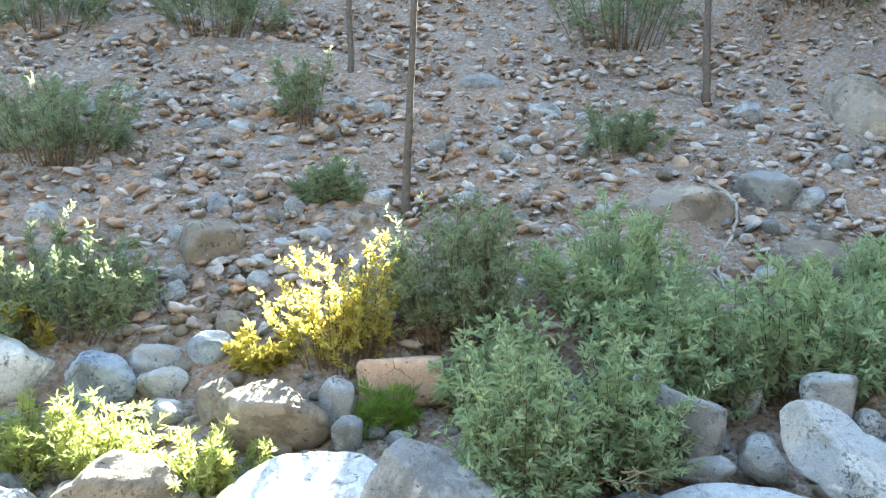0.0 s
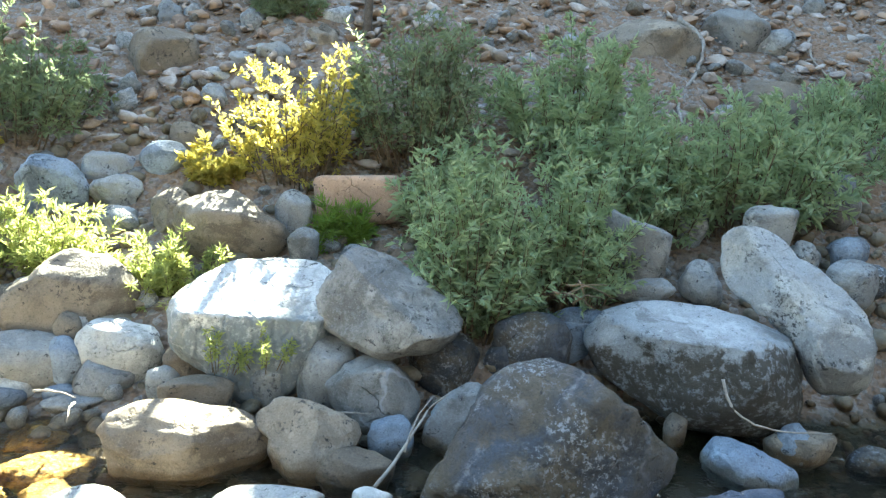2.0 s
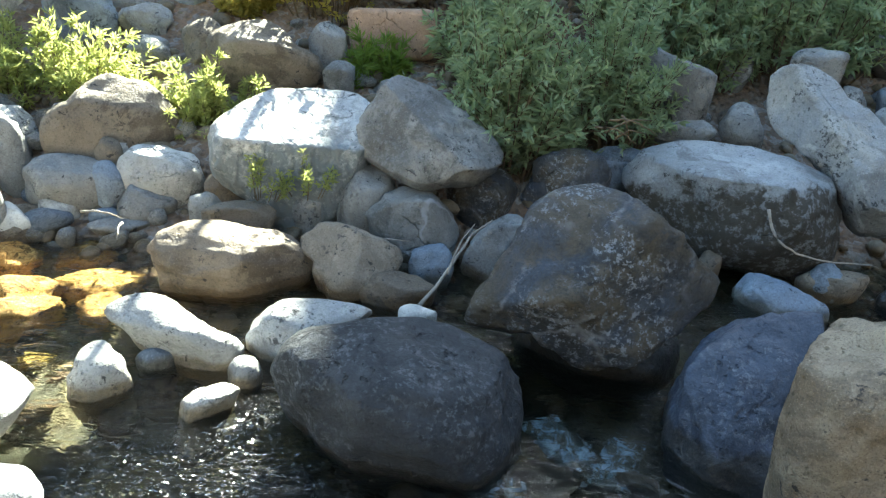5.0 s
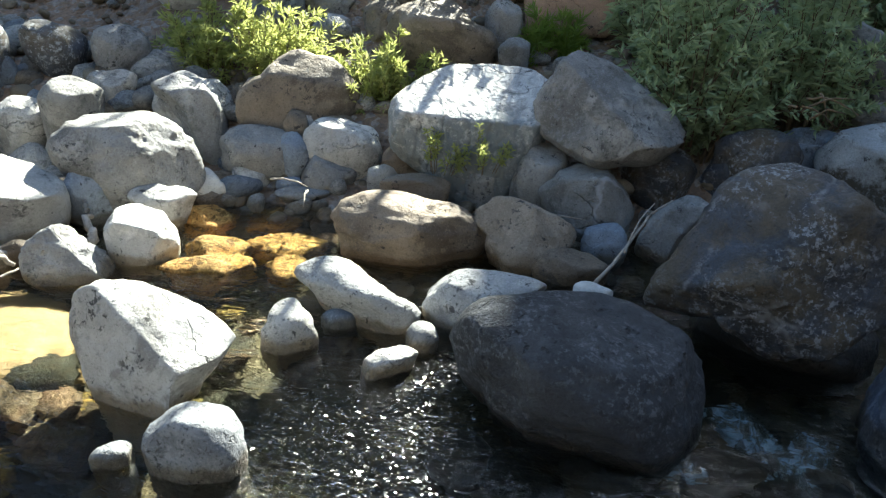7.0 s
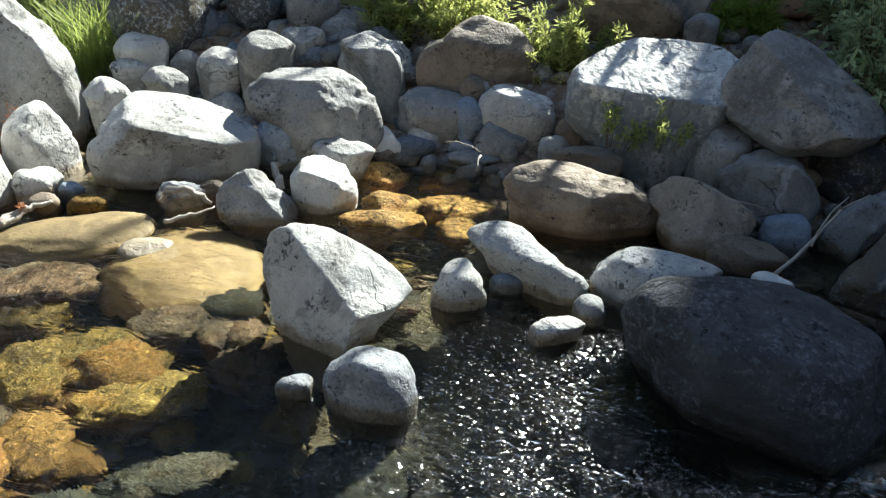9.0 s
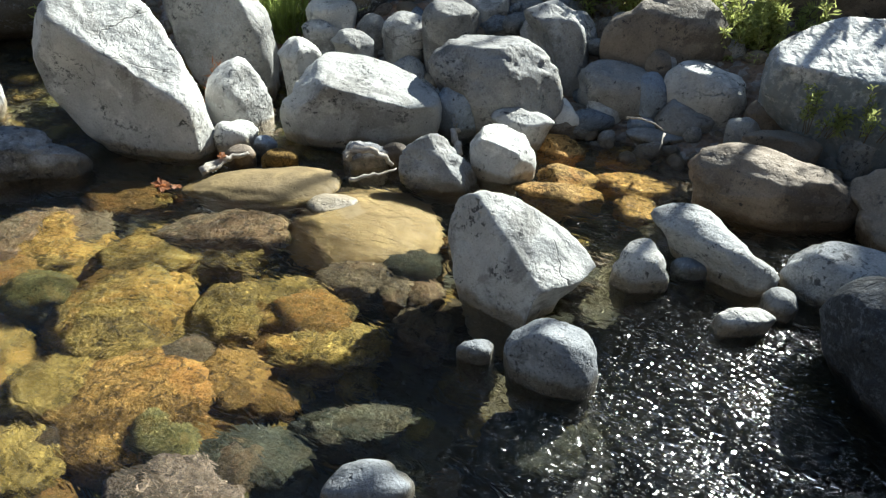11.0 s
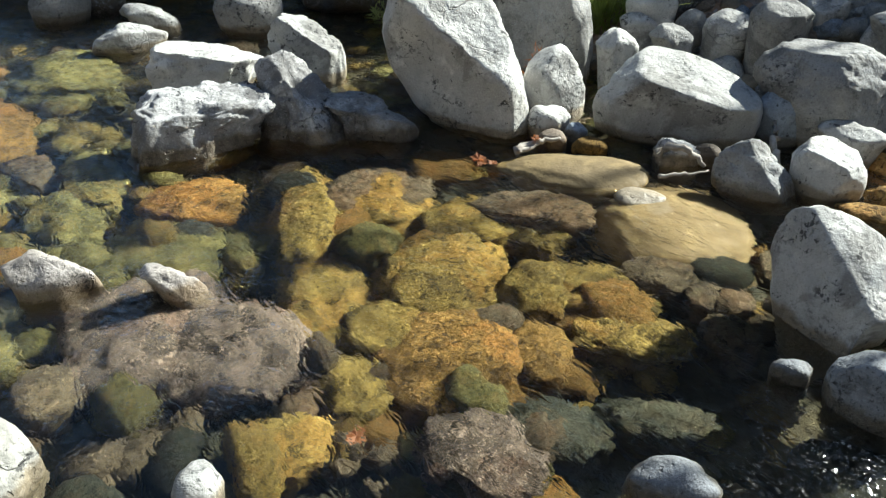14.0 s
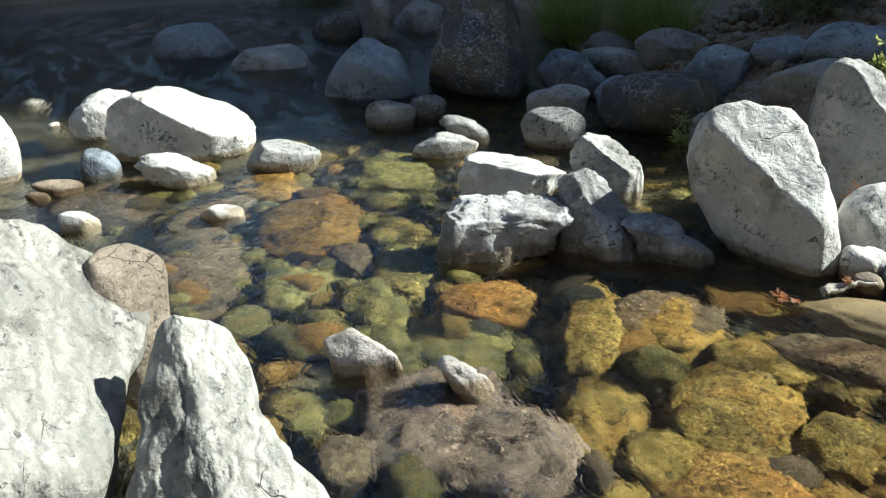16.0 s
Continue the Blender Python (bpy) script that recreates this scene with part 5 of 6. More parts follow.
stone("brown_boulder", BROWN, -9.880, -0.951, 0.156, 92.7, 8.0, -5.1, 0.299, 0.193, 0.200, 177, drop=0.20)
stone("ochre_stone", ORANGE, -2.537, 1.968, 0.028, 42.6, 23.7, 0.0, 0.079, 0.045, 0.045, 178, drop=0.20)
stone("pale_boulder", WHITE, -2.815, 2.004, 0.055, 45.7, 21.8, -1.0, 0.099, 0.057, 0.056, 179, drop=0.22)
stone("brown_boulder", BROWN, -2.182, 2.282, 0.049, 37.6, 23.7, -4.1, 0.055, 0.038, 0.044, 180, drop=0.22)
stone("ochre_stone", ORANGE, -2.550, 1.986, 0.024, 46.4, 23.9, -8.0, 0.073, 0.042, 0.040, 181, drop=0.20)
stone("bluish_boulder", BLUE, -2.670, 2.026, 0.044, 47.3, 22.9, -8.0, 0.051, 0.035, 0.038, 182, drop=0.22)
stone("grey_boulder", GREY, -2.230, 3.794, 0.437, 26.0, 12.4, 1.8, 0.139, 0.090, 0.100, 183)
stone("pale_boulder", WHITE, -3.111, 3.034, 0.337, 41.4, 14.1, -2.1, 0.134, 0.082, 0.081, 184, drop=0.25)
stone("grey_boulder", GREY, -1.982, 3.420, 0.325, 27.5, 15.6, -2.7, 0.174, 0.138, 0.174, 185, drop=0.06)
stone("tan_boulder", TAN, -1.308, 3.816, 0.422, 16.5, 13.9, 0.9, 0.068, 0.062, 0.094, 187)
stone("grey_boulder", GREY, -0.989, 3.235, 0.135, 14.1, 20.7, -0.2, 0.075, 0.046, 0.052, 188, drop=0.08)
stone("brown_boulder", BROWN, -0.900, 3.300, 0.199, 12.4, 19.6, 0.6, 0.101, 0.063, 0.072, 189, drop=0.11)
stone("grey_boulder", GREY, -0.480, 4.058, 0.594, 6.5, 12.9, 2.7, 0.088, 0.054, 0.058, 190, drop=0.12)
stone("pale_boulder", PALE, 0.515, 3.894, 0.449, -7.7, 15.3, 6.0, 0.228, 0.098, 0.074, 191, drop=0.03)
stone("grey_boulder", GREY, 1.324, 3.862, 0.463, -18.9, 14.6, 9.0, 0.157, 0.087, 0.083, 192)
stone("grey_boulder", GREY, -1.705, 4.689, 0.810, 20.0, 9.5, -0.3, 0.171, 0.109, 0.114, 193, ang=True)
stone("tan_boulder", TAN, -1.331, 4.988, 0.979, 14.9, 7.4, 1.2, 0.106, 0.075, 0.090, 194)
stone("tan_boulder", TAN, -2.449, 4.847, 0.946, 26.8, 7.4, -0.2, 0.120, 0.098, 0.125, 195)
stone("grey_boulder", GREY, 2.088, 4.173, 0.821, -26.5, 10.1, 8.1, 0.145, 0.089, 0.089, 196, drop=0.27)
stone("grey_boulder", GREY, 2.360, 4.251, 0.588, -28.9, 12.3, 9.7, 0.089, 0.073, 0.097, 197)
stone("dark_boulder", DARK, 2.628, 4.038, 0.541, -32.9, 12.9, 11.3, 0.123, 0.091, 0.105, 198)
stone("bluish_boulder", BLUE, 2.700, 4.385, 0.623, -31.5, 11.3, 9.9, 0.119, 0.080, 0.085, 199)
stone("bluish_boulder", BLUE, -5.081, 3.428, 0.432, 48.6, 9.8, 2.1, 0.180, 0.120, 0.128, 200, drop=0.01)
stone("dark_boulder", DARK, -8.405, 1.011, 0.343, 78.9, 8.0, -2.9, 0.219, 0.152, 0.180, 201, drop=0.40)
stone("grey_boulder", GREY, -5.488, 1.952, 0.173, 63.2, 13.3, 0.1, 0.195, 0.106, 0.100, 202, drop=0.30)
stone("bluish_boulder", BLUE, -5.439, 2.394, 0.149, 59.0, 13.1, 1.0, 0.176, 0.117, 0.133, 203, drop=0.19)
stone("grey_boulder", GREY, -6.644, 2.980, 0.252, 59.9, 9.9, 0.1, 0.214, 0.129, 0.132, 204, ang=True, drop=0.14)
stone("pale_boulder", WHITE, -5.760, -1.666, 0.192, 102.5, 13.6, -10.1, 0.132, 0.147, 0.254, 205, drop=0.19)
stone("bluish_boulder", BLUE, -5.548, -1.077, 0.073, 96.4, 15.6, -9.1, 0.109, 0.082, 0.101, 206, drop=0.20)
stone("pale_boulder", WHITE, -6.799, -1.455, 0.031, 98.6, 12.9, -8.5, 0.046, 0.035, 0.041, 207, drop=0.21)
stone("brown_boulder", BROWN, -5.324, -1.283, 0.032, 99.2, 16.7, -10.6, 0.131, 0.063, 0.049, 208, drop=0.20)
stone("brown_boulder", BROWN, -5.283, -1.381, 0.004, 100.4, 17.1, -11.2, 0.078, 0.042, 0.036, 209, drop=0.19)
stone("brown_boulder", BROWN, -2.693, 1.907, 0.028, 40.8, 24.2, 11.7, 0.067, 0.043, 0.044, 210, drop=0.20)
stone("pale_boulder", WHITE, -2.806, 2.015, 0.059, 41.1, 22.7, 10.8, 0.081, 0.055, 0.058, 211, drop=0.22)
stone("bluish_boulder", BLUE, -1.425, 3.280, 0.186, 18.0, 18.6, 3.7, 0.081, 0.065, 0.098, 212, drop=0.08)
stone("pale_boulder", WHITE, -1.440, 3.443, 0.287, 17.5, 16.5, 3.8, 0.060, 0.051, 0.076, 213, drop=0.05)
stone("grey_boulder", GREY, -0.674, 3.265, 0.163, 8.8, 20.5, 1.7, 0.089, 0.052, 0.058, 214, drop=0.10)
stone("grey_boulder", GREY, -0.513, 3.218, 0.167, 6.2, 20.8, 2.5, 0.089, 0.052, 0.057, 215, drop=0.12)
stone("grey_boulder", GREY, -0.801, 3.131, 0.125, 11.4, 21.7, 0.5, 0.086, 0.043, 0.038, 216, drop=0.12)
stone("dark_boulder", DARK, 0.664, 3.358, 0.370, -13.3, 16.7, 8.7, 0.196, 0.107, 0.101, 217, ang=True, drop=0.35)
stone("bluish_boulder", BLUE, 0.901, 3.591, 0.369, -16.0, 15.5, 9.3, 0.153, 0.081, 0.074, 218, drop=0.13)
stone("jagged_rock", JAG, -2.260, 2.182, 0.042, 39.9, 24.1, -5.2, 0.112, 0.049, 0.064, 220, ang=True, drop=0.20)
stone("bluish_boulder", BLUE, -1.419, 3.207, 0.053, 21.0, 21.3, -3.0, 0.072, 0.042, 0.040, 221, drop=0.02)
stone("streambed_stone", SILT, -4.70, -0.48, -0.085, 120.0, 0.0, 0.0, 0.27, 0.15, 0.07, 222)
stone("dark_boulder", DARK, -4.492, 2.435, 0.136, 52.8, 15.2, 3.2, 0.089, 0.078, 0.114, 223, drop=0.17)
stone("bluish_boulder", BLUE, 1.771, 2.978, 0.082, -32.1, 20.4, 17.7, 0.075, 0.061, 0.078, 226, drop=0.11)
stone("dark_boulder", DARK, 0.641, 1.735, -0.085, -23.5, 37.3, 19.2, 0.056, 0.043, 0.054, 227, ang=True, drop=0.11)
stone("dark_grey_boulder", DGREY, -0.388, 1.659, -0.097, 7.6, 40.9, -0.8, 0.095, 0.062, 0.069, 228, drop=0.19)
stone("slope_rock", TAN, -1.678, 5.722, 1.425, 16.3, 3.1, 0.1, 0.268, 0.202, 0.227, 229, ang=True, drop=0.14)
stone("slope_rock", PALE, 3.079, 6.653, 1.856, -24.8, -0.8, 0.7, 0.228, 0.119, 0.155, 230, ang=True, drop=0.09)
stone("slope_rock", BROWN, 2.715, 5.774, 1.321, -25.2, 3.8, 2.9, 0.407, 0.274, 0.261, 231, ang=True, drop=0.16)
stone("slope_rock", TAN, 1.950, 6.356, 1.708, -17.1, 0.4, 1.2, 0.394, 0.280, 0.298, 232, ang=True, drop=0.18)
stone("slope_rock", GREY, -2.981, 5.931, 1.595, 26.7, 1.3, 0.4, 0.163, 0.137, 0.160, 233, ang=True, drop=0.10)
stone("slope_rock", GREY, 2.759, 6.726, 1.911, -22.3, -1.3, 0.6, 0.291, 0.210, 0.217, 234, ang=True, drop=0.13)
stone("slope_rock", TAN, 4.298, 8.079, 2.712, -28.0, -6.0, -2.1, 0.459, 0.405, 0.486, 235, ang=True, drop=0.29)
stone("slope_rock", PALE, 1.315, 6.367, 1.733, -11.7, 0.1, 1.1, 0.076, 0.066, 0.087, 236, drop=0.05)
stone("slope_rock", GREY, -1.167, 6.238, 1.729, 10.6, 0.2, 1.0, 0.110, 0.087, 0.106, 237, ang=True, drop=0.06)
stone("slope_rock", PALE, -1.633, 6.249, 1.753, 14.6, -0.0, 1.0, 0.078, 0.066, 0.083, 238, ang=True, drop=0.05)
stone("slope_rock", GREY, -1.777, 6.188, 1.716, 16.0, 0.3, 1.0, 0.111, 0.098, 0.129, 239, ang=True, drop=0.08)
stone("slope_rock", TAN, -1.338, 4.965, 0.982, 15.1, 8.5, -1.3, 0.104, 0.079, 0.101, 240, drop=0.06)
stone("slope_rock", TAN, 0.521, 7.166, 2.252, -4.2, -4.0, 0.7, 0.167, 0.111, 0.115, 241, ang=True, drop=0.07)
stone("slope_rock", GREY, -2.081, 8.238, 2.998, 14.2, -8.4, 3.1, 0.200, 0.125, 0.115, 242, ang=True, drop=0.07)
stone("slope_rock", GREY, 0.399, 8.367, 3.002, -2.7, -8.5, 0.6, 0.269, 0.176, 0.176, 243, ang=True, drop=0.11)
stone("slope_rock", PALE, -0.527, 6.371, 1.791, 4.7, -0.4, 1.0, 0.137, 0.095, 0.103, 244, drop=0.06)
stone("slope_rock", GREY, -1.517, 7.129, 2.290, 12.0, -4.2, 1.9, 0.150, 0.094, 0.089, 245, ang=True, drop=0.05)
stone("slope_rock", TAN, -0.633, 6.092, 1.622, 5.9, 1.2, 0.9, 0.131, 0.096, 0.110, 246, ang=True, drop=0.07)
stone("slope_rock", GREY, 3.118, 5.815, 1.335, -28.2, 3.6, 3.1, 0.163, 0.141, 0.168, 247, ang=True, drop=0.10)
stone("slope_rock", PALE, 0.760, 6.606, 1.898, -6.6, -1.3, 0.9, 0.071, 0.047, 0.047, 248, drop=0.03)
stone("slope_rock", PALE, 0.939, 6.089, 1.573, -8.8, 1.6, 1.3, 0.054, 0.044, 0.055, 249, drop=0.03)
stone("slope_rock", PALE, -1.168, 5.803, 1.461, 11.4, 2.8, 0.5, 0.103, 0.059, 0.052, 250, drop=0.03)
stone("slope_rock", GREY, -0.954, 5.906, 1.514, 9.2, 2.3, 0.6, 0.126, 0.084, 0.085, 251, ang=True, drop=0.05)
stone("slope_rock", GREY, -1.256, 5.379, 1.196, 13.1, 5.7, -0.3, 0.114, 0.085, 0.097, 252, ang=True, drop=0.06)
stone("slope_rock", GREY, -0.656, 7.789, 2.677, 4.8, -6.8, 1.6, 0.167, 0.109, 0.110, 253, ang=True, drop=0.07)
stone("slope_rock", PALE, 3.097, 8.123, 2.768, -20.9, -6.7, -1.5, 0.163, 0.121, 0.129, 254, ang=True, drop=0.08)
stone("slope_rock", GREY, -3.818, 9.161, 3.597, 22.6, -10.5, 5.4, 0.151, 0.101, 0.095, 255, ang=True, drop=0.06)
stone("slope_rock", PALE, 0.451, 6.825, 2.044, -3.8, -2.5, 0.8, 0.086, 0.052, 0.049, 256, drop=0.03)
stone("slope_rock", PALE, 0.096, 7.249, 2.315, -0.8, -4.5, 0.9, 0.130, 0.066, 0.052, 257, drop=0.03)
stone("slope_rock", PALE, -0.142, 6.950, 2.139, 1.2, -3.2, 1.1, 0.087, 0.053, 0.050, 258, ang=True, drop=0.03)
stone("slope_rock", GREY, 2.820, 6.881, 2.001, -22.3, -1.9, 0.3, 0.114, 0.083, 0.086, 259, ang=True, drop=0.05)
stone("slope_rock", PALE, 1.737, 6.511, 1.808, -14.9, -0.5, 0.9, 0.113, 0.066, 0.059, 260, ang=True, drop=0.04)
stone("slope_rock", PALE, 2.474, 7.793, 2.579, -17.6, -5.8, -0.8, 0.106, 0.071, 0.069, 261, ang=True, drop=0.04)
stone("slope_rock", PALE, 1.014, 7.982, 2.743, -7.2, -7.0, 0.1, 0.198, 0.113, 0.099, 262, ang=True, drop=0.06)
stone("slope_rock", PALE, 3.442, 8.184, 2.796, -22.8, -6.7, -1.7, 0.135, 0.074, 0.058, 263, ang=True, drop=0.03)
stone("slope_rock", GREY, -1.910, 7.357, 2.446, 14.5, -5.2, 2.4, 0.128, 0.094, 0.104, 264, ang=True, drop=0.06)
stone("slope_rock", PALE, -2.166, 6.954, 2.203, 17.3, -3.6, 2.1, 0.060, 0.045, 0.050, 265, ang=True, drop=0.03)
stone("slope_rock", PALE, -1.962, 6.229, 1.749, 17.5, 0.0, 1.0, 0.075, 0.050, 0.049, 266, ang=True, drop=0.03)
stone("slope_rock", PALE, -1.292, 5.617, 1.346, 13.0, 4.0, 0.1, 0.099, 0.057, 0.051, 267, ang=True, drop=0.03)
stone("slope_rock", GREY, -1.008, 5.213, 1.084, 10.9, 7.1, -0.4, 0.093, 0.068, 0.075, 268, ang=True, drop=0.05)
stone("pale_rock", WHITE, -2.158, 1.835, -0.012, 38.6, 0.0, 0.0, 0.098, 0.075, 0.036, 269)

# ---- shrubs and grass ----
shrub("yellow_bush", -0.61, 4.75, 0.78, 0.42, 0.3, 0.8, 3300, 0.045, LEAF_YELLOW, 501, "bush with bright yellow leaves lit by the sun", slim=0.45, ragged=0.55)
shrub("scrub_bush", -2.38, 4.92, 0.93, 0.72, 0.5, 0.62, 7000, 0.05, LEAF_DARK, 502, "dense grey-green scrub bush in shade", slim=0.4)
shrub("scrub_bush", 0.13, 5.00, 0.91, 0.55, 0.43, 0.86, 6500, 0.05, LEAF_DARK, 503, "dense grey-green scrub bush in shade", slim=0.35)
shrub("willow_bush", 1.16, 5.13, 0.95, 0.65, 0.51, 0.84, 5200, 0.065, LEAF_GREEN, 504, "soft green willow bush at the hillside foot", slim=0.36)
shrub("willow_bush", 2.11, 4.68, 0.66, 0.76, 0.60, 0.80, 6000, 0.065, LEAF_GREEN, 505, "low spreading green willow bush on the bank", slim=0.36)
shrub("young_willow", 0.39, 3.60, 0.30, 0.39, 0.31, 0.81, 6000, 0.052, LEAF_GREEN, 506, "young willow with long narrow green leaves", slim=0.34, upright=0.3, ragged=0.5)
shrub("young_willow", 0.9, 3.82, 0.37, 0.38, 0.3, 0.7, 6000, 0.052, LEAF_GREEN, 507, "young willow with long narrow green leaves", slim=0.34, upright=0.3, ragged=0.5)
shrub("young_willow", 1.62, 4.55, 0.62, 0.46, 0.34, 0.66, 5600, 0.052, LEAF_GREEN, 508, "young willow with long narrow green leaves", slim=0.34, upright=0.3, ragged=0.5)
shrub("leafy_bush", -1.79, 3.82, 0.37, 0.42, 0.24, 0.42, 3600, 0.05, LEAF_LIME, 509, "fresh yellow-green leafy bush in sunlight", slim=0.24, upright=0.6, ragged=0.5)
shrub("leafy_bush", -1.04, 3.76, 0.35, 0.36, 0.2, 0.32, 2500, 0.048, LEAF_LIME, 510, "fresh yellow-green leafy bush in sunlight", slim=0.24, upright=0.6, ragged=0.5)
shrub("leafy_bush", -2.12, 3.9, 0.39, 0.3, 0.23, 0.36, 2600, 0.048, LEAF_LIME, 511, "fresh yellow-green leafy bush in sunlight", slim=0.24, upright=0.6, ragged=0.5)
shrub("willow_bush", 2.75, 5.15, 0.92, 0.6, 0.45, 0.62, 4600, 0.06, LEAF_GREEN, 535, "low spreading green willow bush on the bank", slim=0.34)
shrub("willow_bush", 3.35, 5.5, 1.1, 0.6, 0.45, 0.6, 3800, 0.06, LEAF_GREEN, 536, "low spreading green willow bush on the bank", slim=0.34)
shrub("young_willow", 0.37, 4.32, 0.53, 0.34, 0.27, 0.71, 3000, 0.065, LEAF_GREEN, 512, "young willow with long narrow green leaves", slim=0.34, upright=0.35, ragged=0.55)
shrub("willow_bush", 1.30, 4.49, 0.61, 0.47, 0.37, 0.68, 4200, 0.065, LEAF_GREEN, 513, "soft green willow bush among the boulders", slim=0.36, upright=0.3)
shrub("leafy_bush", -1.3, 3.62, 0.36, 0.24, 0.1, 0.2, 1000, 0.045, LEAF_LIME, 537, "fresh yellow-green leafy bush in sunlight", slim=0.24, upright=0.6, ragged=0.5)
shrub("fern_tuft", -0.31, 4.29, 0.52, 0.19, 0.15, 0.24, 1500, 0.07, LEAF_FERN, 514, "bright green feathery tuft between the boulders", slim=0.14, upright=1.0)
shrub("yellow_bush", -1.11, 4.68, 0.74, 0.21, 0.16, 0.25, 1500, 0.05, LEAF_YELLOW, 515, "small yellow-leaved bush lit by the sun", slim=0.45)
shrub("trailing_weed", -0.71, 3.10, 0.28, 0.15, 0.08, 0.13, 330, 0.028, LEAF_LIME, 516, "sparse yellow-green weed at the foot of a slab", slim=0.3)
shrub("trailing_weed", -0.52, 3.11, 0.30, 0.14, 0.08, 0.12, 260, 0.028, LEAF_LIME, 517, "sparse yellow-green weed at the foot of a slab", slim=0.3)
shrub("low_weed", 0.53, 3.57, 0.28, 0.23, 0.18, 0.29, 1100, 0.04, LEAF_DARK, 518, "brownish low weed under the willows", slim=0.3)
shrub("yellow_bush", -2.54, 4.70, 0.80, 0.18, 0.15, 0.40, 1500, 0.05, LEAF_YELLOW, 519, "small yellow-green bush catching the light", slim=0.4)
shrub("far_bush", -11.24, 1.25, -0.08, 0.63, 0.50, 1.19, 2500, 0.07, LEAF_DARK, 520, "dark green bush on the far bank")
shrub("far_bush", -5.59, 4.14, 0.50, 0.54, 0.43, 0.67, 3000, 0.07, LEAF_DARK, 521, "dark green bush on the far bank")
shrub("leafy_bush", -3.97, 3.24, 0.27, 0.11, 0.09, 0.39, 500, 0.06, LEAF_LIME, 522, "fresh yellow-green leafy bush in sunlight")
shrub("small_weed", -4.68, 2.40, -0.13, 0.12, 0.09, 0.32, 260, 0.05, LEAF_LIME, 523, "small pale weed growing between boulders", slim=0.2)
grass_clump("grass_clump", -3.52, 3.17, 0.11, 0.23, 0.20, 0.46, 900, GRASS, 524, "tall sunlit green grass growing among boulders")
grass_clump("grass_clump", -7.67, 3.15, 0.13, 0.40, 0.20, 0.78, 900, GRASS, 525, "tall green grass along the far bank")
grass_clump("grass_clump", -6.61, 3.37, 0.29, 0.43, 0.20, 0.66, 900, GRASS, 526, "tall green grass along the far bank")
shrub("slope_bush", -3.28, 6.78, 2.10, 0.77, 0.57, 0.76, 4500, 0.06, LEAF_DARK, 527, "dusty green bush on the scree slope")
shrub("slope_bush", -0.90, 6.36, 1.74, 0.3, 0.21, 0.38, 2600, 0.06, LEAF_DARK, 528, "thin grey-green bush on the scree slope")
shrub("slope_bush", -4.75, 9.46, 3.77, 0.78, 0.62, 0.97, 3000, 0.07, LEAF_DARK, 529, "dark bush high on the scree slope")
shrub("slope_bush", -2.71, 9.45, 3.75, 0.98, 0.77, 1.05, 3600, 0.07, LEAF_DARK, 530, "dark bush high on the scree slope")
shrub("slope_bush", 2.09, 9.59, 3.69, 1.04, 0.82, 1.43, 3600, 0.07, LEAF_DARK, 531, "dark bush high on the scree slope")
shrub("slope_bush", 1.58, 7.21, 2.23, 0.56, 0.34, 0.45, 2000, 0.06, LEAF_DARK, 532, "low dusty bush on the scree slope")
shrub("slope_bush", -1.34, 7.55, 2.53, 0.30, 0.24, 0.68, 1500, 0.06, LEAF_DARK, 533, "thin grey-green bush on the scree slope")
shrub("slope_bush", 4.82, 10.27, 4.48, 0.81, 0.64, 1.05, 2600, 0.07, LEAF_DARK, 534, "dark bush high on the scree slope")


# ---- roots, driftwood, bare trunks, fallen leaves and falling water ----
def bare_tree(x, y, z, r, h, lean, seed):
    """A bare trunk with a few limbs."""
    rng = np.random.default_rng(seed)
    root = new("bare_tree")
    root.matrix_world = pose(x, y, z)
    path = smooth_path([(0, 0, 0), (lean * h * 0.3, 0, h * 0.35), (lean * h, 0.1, h)], 8, r * 0.12, rng)
    v, f = tube(path, [r * (1.25 if i == 0 else 1 - 0.6 * i / len(path)) for i in range(len(path))], 10)
    part("trunk", mesh_of("trunk", v, f, BARK), root)
    for i in range(5):
        k = path[int(len(path) * (0.5 + 0.1 * i))]
        t = rng.random() * 6.28
        e = k + Vector((math.cos(t) * 0.5, math.sin(t) * 0.5, 0.35))
        v, f = tube(smooth_path([k, (k + e) / 2 + Vector((0, 0, 0.05)), e], 4, 0.01, rng), [r * 0.35 * (1 - 0.1 * q) for q in range(9)], 6)
        part("limb", mesh_of("limb", v, f, BARK), root)
    return tagged(root, "slender brown tree trunk standing on the scree slope", "tree", "trees of the slope")


def dead_leaf(x, y, z, size, seed):
    """A curled fallen leaf with lobes."""
    rng = np.random.default_rng(seed)
    vs, fs = [(0, 0, 0.004)], []
    for i in range(14):
        t = 2 * math.pi * i / 14
        r = size * (0.55 + 0.45 * (i % 2)) * rng.uniform(0.8, 1.1)
        vs.append((math.cos(t) * r * 0.6, math.sin(t) * r * 0.5, size * 0.3 * abs(math.sin(t * 1.5)) * rng.uniform(0.3, 1)))
        fs.append((0, i + 1, (i + 1) % 14 + 1))
    ob = new("fallen_leaf", mesh_of("fallen_leaf", vs, fs, LEAF_DEAD, False))
    ob.matrix_world = pose(x, y, z, rng.uniform(-15, 15), rng.uniform(-15, 15), rng.uniform(0, 360))
    return tagged(ob, "curled reddish-brown fallen leaf", "leaf", "fallen leaves")


